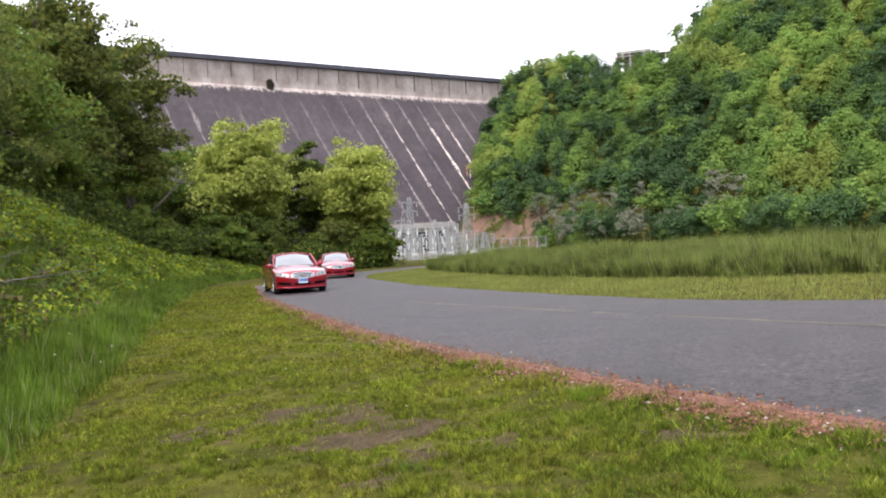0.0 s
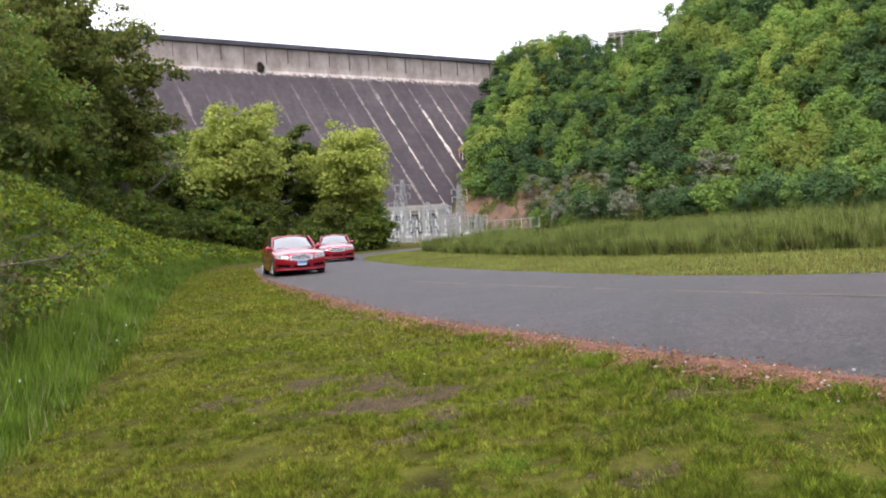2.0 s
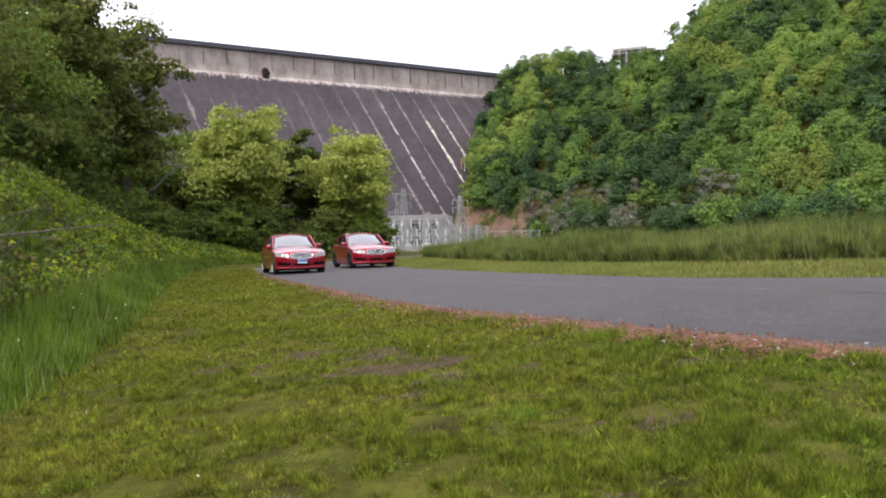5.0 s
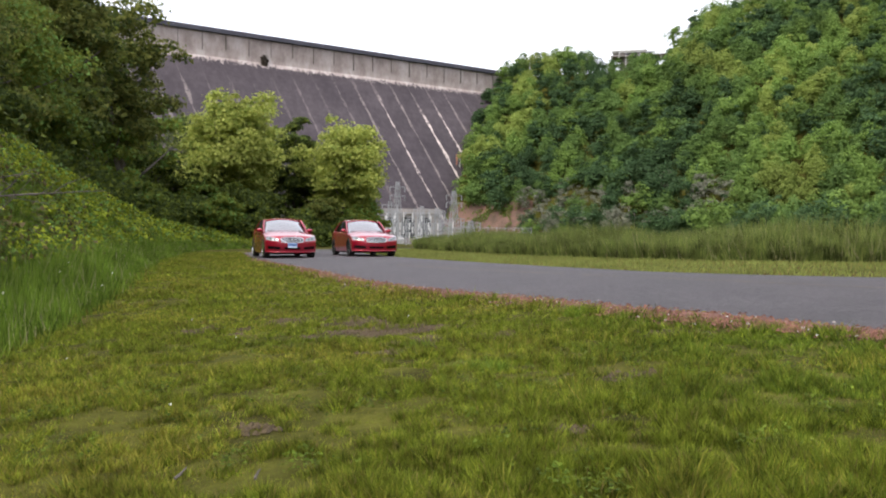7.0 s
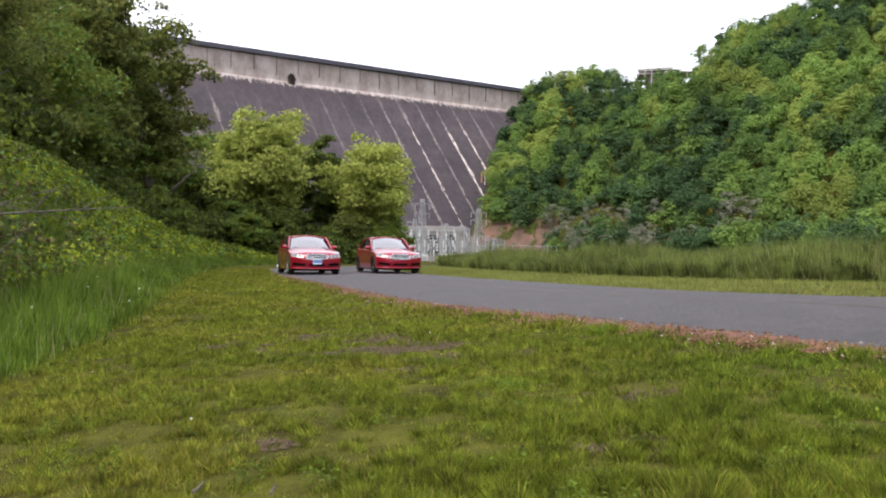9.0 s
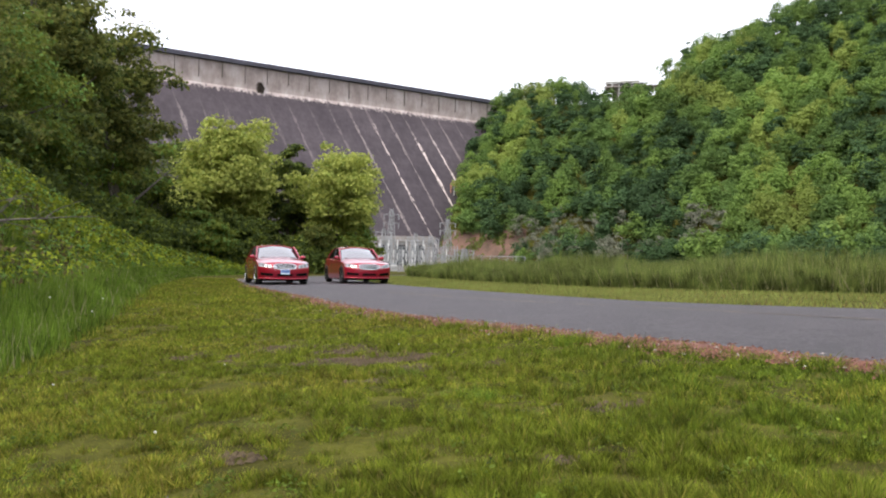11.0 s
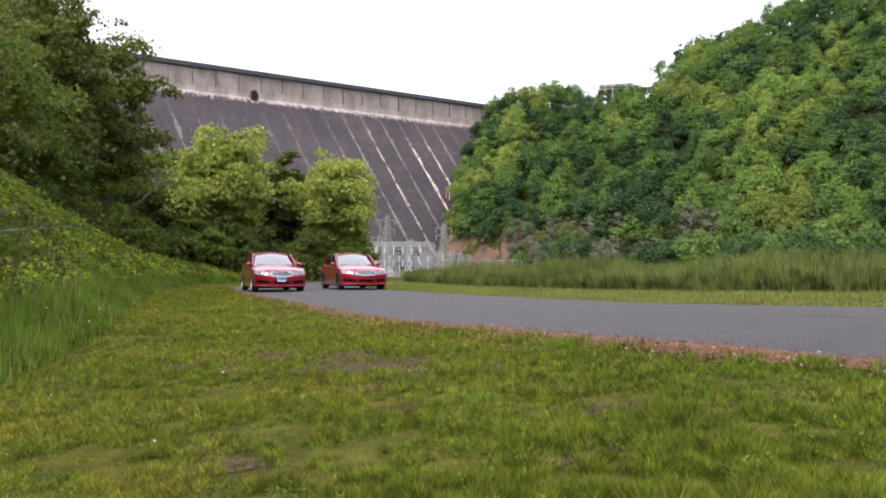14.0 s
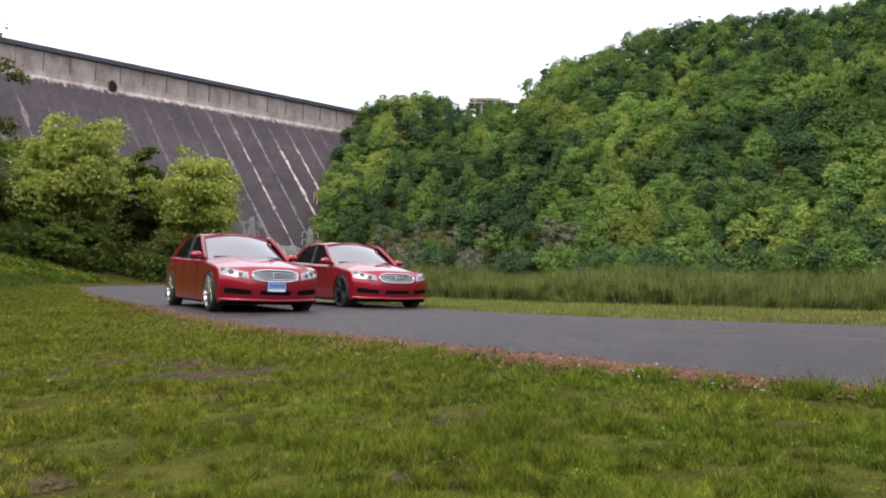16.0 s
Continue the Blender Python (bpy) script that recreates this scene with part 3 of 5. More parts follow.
def build_switchyard():
    for x, y, h in ((-11.4, 152, 11.8), (-0.6, 146, 9.8), (-13.5, 160, 8.5), (-7.0, 158, 7.5), (-3.8, 150, 6.8), (2.2, 128, 3.9)):
        lattice_tower(x, y, h)
    for x, y, turn, span, h, bays in ((-15, 140, 4, 4.2, 5.6, 3), (-15.5, 148, 4, 4.2, 6.4, 3), (-12, 134, 4, 3.6, 4.2, 3), (-1.5, 138, 8, 2.4, 4.6, 1)):
        gantry(x, y, turn, span, h, bays)
    for x, y, s in ((-11.5, 126, 0.6), (-9.0, 127, 0.5), (-6.2, 128, 0.6), (-3.4, 129, 0.5), (-13.8, 118, 0.5), (0.4, 131, 0.5), (-12.6, 121, 0.4)):
        transformer(x, y, s)
    fence = thing("chain_link_fence", pose(0, 0, 0), "grey chain-link fence round the switchyard", "fence")
    pts = [(-15 + 26 * k / 20, 112 + 6 * k / 20) for k in range(21)]
    for (x, y) in pts:
        z = float(height(x, y))
        bm = bmesh.new()
        bar(bm, (x, y, z), (x, y, z + 2.7), 0.06, 6)
        part("post", bm, STEEL, fence)
    for dz in (2.6, 1.3, 0.2):
        bm = bmesh.new()
        tube(bm, [(*p, float(height(*p)) + dz) for p in pts], 0.035, 5, 1)
        part("rail", bm, STEEL, fence)
    bm = bmesh.new()
    for p, q in zip(pts, pts[1:]):
        for k in range(6):
            for d in (1, -1):
                f0, f1 = (k / 6, (k + 1) / 6) if d > 0 else ((k + 1) / 6, k / 6)
                a = (p[0] + (q[0] - p[0]) * f0, p[1] + (q[1] - p[1]) * f0, float(height(*p)) + 0.2)
                b = (p[0] + (q[0] - p[0]) * f1, p[1] + (q[1] - p[1]) * f1, float(height(*p)) + 2.6)
                bar(bm, a, b, 0.006, 3)
    part("mesh", bm, STEEL, fence)


PAVILION = (60.6, 271.3)


def build_abutment():
    rail = thing("guard_rail", pose(-0.3, 254, 27.0, 0, 0, -4), "orange and white guard rail on the dam abutment", "railing")
    for k in range(6):
        bm = bmesh.new()
        box(bm, k * 1.0 - 0.12, k * 1.0 + 0.12, -0.15, 0.15, -3, 1.1, 0.02)
        part("post", bm, WHITE_PAINT if k % 2 else ORANGE_PAINT, rail)
    for z in (0.1, 0.8):
        bm = bmesh.new()
        box(bm, -0.3, 5.3, -0.25, -0.12, z, z + 0.16, 0.02)
        part("rail", bm, ORANGE_PAINT, rail)
    # lookout building on the hill
    x, y = PAVILION
    z = 63.9
    look_out = thing("lookout_pavilion", pose(x, y, z, 0, 0, -14), "low flat-roofed hilltop pavilion with white railings", "building")
    for name, args, mt in (("wall", (-6, 4, 0.5, 6, -9, 1.3), CONCRETE), ("roof", (-8.5, 3.0, -1.2, 7, 1.3, 1.8), WHITE_PAINT), ("deck", (-9, 11, -1.5, 7, -0.5, -0.1), CONCRETE)):
        bm = bmesh.new()
        box(bm, *args, 0.05)
        part(name, bm, mt, look_out)
    for k in range(9):
        bm = bmesh.new()
        box(bm, -8.5 + 2.3 * k - 0.09, -8.5 + 2.3 * k + 0.09, -1.5, -1.32, -9, 1.3 if k < 5 else 0.8)
        part("post", bm, WHITE_PAINT, look_out)
    bm = bmesh.new()
    bar(bm, (-8.5, -1.4, 0.8), (10, -1.4, 0.8), 0.09)
    part("rail", bm, WHITE_PAINT, look_out)
    for k in range(4):
        bm = bmesh.new()
        box(bm, -4.4 + 2.3 * k, -2.6 + 2.3 * k, 0.42, 0.5, 0.1, 1.2)
        part("window", bm, DARK_GLASS, look_out)


# ---- trees and woods ----
RNG = np.random.default_rng(7)


LATTICE = RNG.uniform(0, 1, (256, 256))


def cells(x, y):
    """Smooth value noise, 0 to 1, one cell a metre."""
    i, j = np.floor(x).astype(int), np.floor(y).astype(int)
    u, v = ease(x - i), ease(y - j)
    g = lambda p, q: LATTICE[p % 256, q % 256]
    return (g(i, j) * (1 - u) + g(i + 1, j) * u) * (1 - v) + (g(i, j + 1) * (1 - u) + g(i + 1, j + 1) * u) * v


def unit(n):
    v = RNG.normal(size=(n, 3))
    return v / np.linalg.norm(v, axis=1)[:, None]


def leaf_triangles(centre, out, size, loose=0.34):
    """Small triangles at centre whose faces turn roughly outward."""
    n = len(centre)
    nrm = out + loose * RNG.normal(size=(n, 3)) + (0, 0, 0.35)
    nrm /= np.linalg.norm(nrm, axis=1)[:, None]
    a = np.cross(nrm, unit(n))
    a /= np.linalg.norm(a, axis=1)[:, None] + 1e-9
    b = np.cross(nrm, a)
    s = (size * RNG.uniform(0.6, 1.35, n))[:, None]
    return np.stack([centre + a * s * 0.62, centre - a * s * 0.45 + b * s * 0.5, centre - a * s * 0.4 - b * s * 0.52], 1)


def crown(h, r, leaves, size, lobes=16, low=0.25, flat=0.75, fill=0.12, airy=False, wild=False):
    """A crown of leafy lobes round a trunk of height h: triangles (n, 3, 3)."""
    cz, rz = h * (low + 1) / 2, h * (1 - low) / 2
    d = unit(lobes)
    rad = RNG.uniform(0.35, 0.78, lobes)[:, None]
    at = d * rad * np.array([r, r, rz]) + (0, 0, cz)
    at[0] = (0, 0, h - (0.7 if airy else 0.42) * r)
    lr = r * (RNG.uniform(0.15, 0.33, lobes) if airy else RNG.uniform(0.28, 0.46, lobes))
    lr *= np.clip(1.2 - 0.45 * (at[:, 2] - cz) / rz, 0.7, 1.25)
    if wild:
        # upright sprays of uneven reach
        lr *= RNG.uniform(0.45, 1.1, lobes)
        at[:, :2] *= RNG.uniform(0.7, 1.35, (lobes, 1))
        at[:, 2] += RNG.uniform(-0.04, 0.10, lobes) * h
    share = lr**2 / (lr**2).sum()
    which = RNG.choice(lobes, leaves, p=share)
    out = unit(leaves)
    out[:, 2] = np.where(out[:, 2] < -0.35, -out[:, 2], out[:, 2])
    inner = RNG.uniform(size=leaves) < fill
    dist = np.where(inner, RNG.uniform(0.3, 0.8, leaves), RNG.uniform(0.5, 1.2, leaves) if airy else RNG.uniform(0.82, 1.12, leaves))
    # a ragged surface, not a ball
    rag = 1 + 0.14 * np.sin(5 * out[:, 0] + which) * np.sin(4 * out[:, 1] + 2 * which) + 0.12 * np.sin(9 * out[:, 2] + which)
    centre = at[which] + out * (lr[which] * dist * rag)[:, None] * (1, 1, flat)
    return leaf_triangles(centre, out, size, 0.8 if airy else 0.34)


def build_hill_woods():
    bits, slots = [], []
    sp = 4.4
    kinds = [crown(1, 0.36, 1500, 0.042, 15, 0.0, 0.95) for _ in range(10)]
    sparse = [crown(1, 0.27, 620, 0.030, 16, 0.2, 1.0, 0.3, True) for _ in range(3)]
    pines = [crown(1, 0.26, 900, 0.045, 12, 0.1) for _ in range(2)]
    for gx in np.arange(-14, 300, sp):
        for gy in np.arange(60, 380, sp):
            x, y = gx + RNG.uniform(-2.4, 2.4), gy + RNG.uniform(-2.4, 2.4)
            a = math.degrees(math.atan2(x, y))
            z, r0, r1 = (float(v) for v in hill(x, y))
            r = math.hypot(x, y)
            if not (-1.2 < a < 48 and r0 - (13 if a > 5 else 2) < r < r1 + 9):
                continue
            seat = abs(a - 12.6) < 2.6 and r > r1 - 9
            if seat and r > r1 + 3:
                continue
            if a < 0.4 or (a < 5.0 and r < r0 + 9):
                continue
            if a > 42 and RNG.uniform() < 0.5:
                continue
            edge = r - r0
            u = RNG.uniform()
            tone = noise.noise((x * 0.03, y * 0.03, 5)) + 0.55 * noise.noise((x * 0.15, y * 0.15, 2)) + RNG.uniform(-0.6, 0.6)
            h = RNG.uniform(5.0, 6.5) if seat else RNG.uniform(7.5, 11.5)
            k = 0 if tone < -0.30 else 1 if tone < 0.10 else 2 if tone < 0.62 else 3
            base = kinds[int(RNG.integers(10))]
            if edge < 14 and 4 < a < 19 and u < (0.55 if a < 13 else 0.25):
                base, k, h = sparse[int(RNG.integers(3))], 4, RNG.uniform(9, 11)
            elif u > 0.90 and not seat:
                base, k, h = pines[int(RNG.integers(2))], 0, RNG.uniform(9, 11.5)
            t = RNG.uniform(0, 6.28)
            c, s = math.cos(t), math.sin(t)
            rot = np.array([[c, s, 0], [-s, c, 0], [0, 0, 1]])
            w = RNG.uniform(0.85, 1.25)
            bits.append(base @ rot * (h * w, h * w, h) + (x, y, float(height(x, y)) - 0.6))
            slots.append(np.full(len(base), k))
    me = triangles("hillside_woods", np.concatenate(bits), [HAZY_DARK, HAZY_MID, HAZY_LIGHT, HAZY_YELLOW, LEAF_GREY], np.concatenate(slots))
    tagged(new("hillside_woods", me), "dense broadleaf spring woods covering the steep hillside", "woods", kind="stuff")


def tree(x, y, h, r, leaves, size, mats, label, lobes=20, low=0.18, lean=0.0, limbs=6, category="tree", flat=0.75, sink=0.0, wild=False):
    z = float(height(x, y)) - sink
    t = thing("tree", pose(x, y, z, 0, 0, random.uniform(0, 360)), label, category, "roadside trees")
    bm = bmesh.new()
    p = Vector((0, 0, -0.3))
    r0 = 0.02 * h
    knots = [p]
    for k in range(5):
        q = p + Vector((random.uniform(-0.03, 0.03) * h + lean, random.uniform(-0.03, 0.03) * h, 0.17 * h))
        knots.append(q)
        p = q
    tube(bm, knots, r0, 8, 2, 0.2)
    part("trunk", bm, BARK, t)
    for k in range(limbs):
        bm = bmesh.new()
        a = random.uniform(0, 6.28)
        s = knots[1 + k % 4]
        m = s + Vector((math.cos(a) * r * 0.4, math.sin(a) * r * 0.4, 0.1 * h))
        e = s + Vector((math.cos(a + 0.3) * r * 0.8, math.sin(a + 0.3) * r * 0.8, 0.2 * h))
        tube(bm, [s, m, e], r0 * 0.4, 6, 2, 0.2)
        part("limb", bm, BARK, t)
    if y < 42:
        leaves, size = int(leaves * 1.5), size * 0.74
    tri = crown(h, r, int(leaves * 1.1), size, int(lobes * (3.4 if wild else 3.0)), low, 0.8 if wild else 0.5, 0.12, True, wild)
    slot = (RNG.uniform(size=len(tri)) < 0.3).astype(int)
    me = triangles("crown", tri, mats, slot)
    c = new("crown", me)
    c.parent = t
    return t


def build_left_trees():
    dark, mid, light, yellow = [LEAF_DARK, LEAF_MID], [LEAF_MID, LEAF_LIGHT], [LEAF_LIGHT, LEAF_MID], [LEAF_SYCAMORE, LEAF_YELLOW]
    olive = [foliage("leaf_olive", (0.095, 0.108, 0.026), (0.200, 0.215, 0.054), 0.3, 0.45), LEAF_DARK]
    ly, lg, ld = "yellow-green sycamore in young spring leaf beside the road", "tall leafy green broadleaf tree on the bank", "dark green leafy tree in the shade of others"
    tree(-20.2, 72, 13.4, 5.8, 27000, 0.27, yellow, ly, 34, 0.04, wild=True)
    tree(-10.8, 77, 12.6, 4.9, 22000, 0.27, yellow, ly, 30, 0.04, wild=True)
    tree(-16.4, 80, 12.8, 3.2, 14000, 0.28, dark, "dark narrow evergreen between two sycamores", 18, 0.05)
    tree(-27.5, 68, 13.5, 4.2, 9000, 0.28, mid, lg, 20, 0.1)
    tree(-24.2, 57.5, 17.8, 4.7, 13000, 0.26, olive, lg, 24, 0.12, wild=True)
    tree(-23.2, 46, 16.6, 4.4, 14000, 0.24, olive, lg, 24, 0.1, wild=True)
    tree(-26.5, 52, 19.0, 4.6, 12000, 0.26, dark, ld, 22, 0.1)
    tree(-19.8, 34, 9.6, 4.2, 14000, 0.19, mid, lg, 24, 0.08)
    tree(-27.5, 44, 16.5, 4.6, 12000, 0.24, mid, lg, 24, 0.1)
    tree(-24.5, 38, 13.6, 4.4, 12000, 0.22, olive, lg, 22, 0.1)
    tree(-16.6, 22.6, 6.0, 3.2, 14000, 0.14, dark, ld, 24, 0.05)
    tree(-17.5, 25.5, 7.5, 3.6, 13000, 0.15, olive, lg, 24, 0.05)
    tree(-12.2, 17.5, 6.0, 2.6, 14000, 0.11, olive, lg, 24, 0.05)
    tree(-13.5, 18.0, 6.0, 2.8, 13000, 0.12, dark, ld, 24, 0.05)
    for x, y, h, r, mt in ((-18.6, 31, 5.2, 2.6, olive), (-20.8, 38, 6.5, 3.0, mid), (-22, 42, 8, 3.4, dark), (-16.2, 26, 4.4, 2.2, dark), (-21, 30, 8, 3.4, dark), (-24, 30, 11, 4.2, mid), (-18, 20, 8, 3.2, dark)):
        tree(x, y, h, r, 9000, 0.10 + 0.003 * y, mt, "dense leafy thicket tree on the bank", 18, 0.0, limbs=3)
    for x, y, h, r, mt in ((-19.5, 67.5, 5.0, 2.8, dark), (-23.5, 68, 6.0, 3.0, dark), (-8.6, 75.5, 5.0, 2.4, mid), (-13.2, 73.5, 4.6, 2.4, olive), (-14.6, 82, 8.0, 3.4, mid), (-9.6, 81, 7.0, 3.0, mid), (-22.5, 84, 11, 4.2, dark), (-27, 78, 12.5, 4.4, dark), (-31, 72, 13, 4.6, dark), (-27, 62, 10, 4.2, dark), (-24.5, 54, 8, 3.6, mid), (-17.5, 70, 4.6, 2.6, dark), (-21, 66, 4.6, 2.6, mid), (-24, 61, 4.5, 2.6, dark),
                           (-12, 84, 6.5, 3.0, dark), (-16, 86, 7.5, 3.2, dark), (-20, 84, 7.5, 3.2, dark), (-24, 78, 7.5, 3.2, dark),
                           (-18.4, 62, 3.6, 2.1, mid), (-21.5, 52, 3.4, 2.0, mid), (-22.5, 47, 3.6, 2.2, dark), (-28, 72, 9, 3.6, dark), (-29, 62, 11, 3.8, dark), (-30, 45, 12, 4.2, dark)):
        tree(x, y, h, r, 5200, 0.24, mt, "low dark green undergrowth tree at the wood's edge", 14, 0.0, limbs=3)


def limb_of(bm, p, d, ln, r, n=7, wob=0.25):
    pts = [Vector(p)]
    d = Vector(d).normalized()
    for k in range(n):
        d = (d + Vector((random.uniform(-wob, wob), random.uniform(-wob, wob), random.uniform(-wob, wob)))).normalized()
        pts.append(pts[-1] + d * ln / n)
    tube(bm, pts, r, 6, 2, 0.2)
    return pts


def build_dead_trees():
    """Pale bare stems along the foot of the hill."""
    random.seed(11)
    pale = mottled("bleached_bark", (0.13, 0.115, 0.10), (0.25, 0.23, 0.21), 1.0, 0.9, bump=0.3)
    for a in (4.6, 6.2, 7.9, 9.0, 9.4, 12.1, 12.5, 15.2, 18.3):
        r = float(np.interp(a, *zip(*FOOT))) - random.uniform(-4, 5)
        x, y = r * math.sin(radians(a)), r * math.cos(radians(a))
        h = random.uniform(6.5, 10.5)
        t = thing("dead_tree", pose(x, y, float(height(x, y))), "slim pale bare tree at the foot of the hill", "tree", "bare trees")
        bm = bmesh.new()
        pts = limb_of(bm, (0, 0, -0.2), (random.uniform(-0.06, 0.06), 0, 1), h, 0.13, 7, 0.05)
        part("trunk", bm, pale, t)
        for k in range(7):
            bm = bmesh.new()
            q = random.uniform(0, 6.28)
            limb_of(bm, pts[2 + k % 5], (math.cos(q), math.sin(q), 0.9), random.uniform(1.2, 2.6), 0.06, 5, 0.2)
            part("limb", bm, pale, t)


def build_undergrowth():
    way = np.array([(-9.5, 12), (-12.5, 20), (-16, 30), (-19, 40), (-20.5, 50), (-21.5, 58), (-20.5, 64), (-16, 69), (-11, 74), (-9.0, 78)], float)
    n = 60000
    s = RNG.uniform(0, len(way) - 1.001, n) ** 1.0
    k = s.astype(int)
    p = way[k] + (way[k + 1] - way[k]) * (s - k)[:, None]
    x, y = p[:, 0] + RNG.normal(size=n) * 0.9 - 1.9 * np.interp(p[:, 1], [45, 60], [1, 0]), p[:, 1] + RNG.normal(size=n) * 1.2
    top = 0.8 + 2.4 * cells(x * 0.45 + 50, y * 0.45)
    z = height(x, y) + top * RNG.uniform(0, 1, n) ** 0.8
    # mostly the darker leaf: canopy shade put into the undergrowth's colour
    me = triangles("wood_edge_undergrowth", leaf_triangles(np.stack([x, y, z], -1), unit(n), 0.10 + 0.0028 * y), [LEAF_DARK, LEAF_MID], RNG.uniform(size=n) < 0.35)
    tagged(new("wood_edge_undergrowth", me), "dense dark undergrowth along the edge of the wood", "undergrowth", kind="stuff")


def build_shrub_bank():
    """Vines in low overlapping cushions that run down the bank, and drier brush near its foot."""
    bits, slots = [], []
    for _ in range(1900):
        y = RNG.uniform(2, 62) if RNG.uniform() < 0.6 else RNG.uniform(4, 24)
        d = RNG.uniform(1.5, 6.8)
        x = float(left_edge(y)) - d
        lush = float(cells(np.array([x * 0.5 + 20]), np.array([y * 0.35]))[0])
        r = RNG.uniform(0.18, 0.46) * (1 + 0.010 * y) * (0.6 + 0.8 * lush)
        n = int(110 + 130 * r)
        out = unit(n)
        out[:, 2] = np.abs(out[:, 2])
        c = out * (r * RNG.uniform(0.55, 1.25, n))[:, None] * (1.15, 1.3, 0.75) + (x, y, float(height(x, y)))
        bits.append(leaf_triangles(c, out, 0.042 + 0.0026 * y, 0.7))
        dry = y < 20 and RNG.uniform() < (0.75 if y < 13 else 0.4)
        slots.append(RNG.choice(4, n, p=[0.10, 0.10, 0.45, 0.35] if dry else [0.70, 0.20, 0.04, 0.06]))
    tri = np.concatenate(bits)
    me = triangles("bank_shrubs", tri, [LEAF_SHRUB, LEAF_LIGHT, foliage("withered_brush", (0.052, 0.042, 0.018), (0.150, 0.122, 0.050), 0.5, 0.2), LEAF_DARK], np.concatenate(slots))
    tagged(new("bank_shrubs", me), "bright green vines and dry brush over the bank", "shrubs", kind="stuff")


# ---- grass ----
def blades(x, y, h, w, lean):
    n = len(x)
    z = height(x, y) - 0.01
    a, t = RNG.uniform(0, 6.283, n), RNG.uniform(0, 6.283, n)
    dx, dy = np.cos(a) * w / 2, np.sin(a) * w / 2
    tip = np.stack([x + np.cos(t) * h * lean, y + np.sin(t) * h * lean, z + h], -1)
    return np.stack([np.stack([x - dx, y - dy, z], -1), np.stack([x + dx, y + dy, z], -1), tip], 1)


def lumps(x, y):
    """Uneven growth: 0 thin to 1 lush."""
    c, s = 0.8, 0.6
    p, q = c * x + s * y, c * y - s * x
    return 0.22 * cells(p * 1.3, q * 1.3) + 0.33 * cells(p * 4.3 + 9, q * 4.3) + 0.45 * cells(p * 12 + 40, q * 12)


# x, y, radius of the worn places
PATCHES = [(-1.25, 6.5, 0.75), (-0.55, 5.6, 0.6), (-0.1, 5.0, 0.45), (0.75, 3.6, 0.22), (0.4, 2.7, 0.10), (-0.6, 2.9, 0.12), (1.2, 4.9, 0.25)]


def worn(x, y):
    """0 on sound lawn to 1 on bare soil: ragged streaks inside the worn places."""
    w = np.zeros(len(x))
    for px, py, pr in PATCHES:
        w = np.maximum(w, 1 - np.hypot((x - px) * 0.85, (y - py) * 1.05) / (1.5 * pr))
    rag = 0.45 * cells(x * 3.1 + 70, y * 3.1) + 0.35 * cells(x * 8 + 11, y * 8 + 5) + 0.2 * cells(x * 19, y * 19 + 8)
    return ease((np.clip(w, 0, 1) * 0.56 + rag - 0.80) / 0.18)


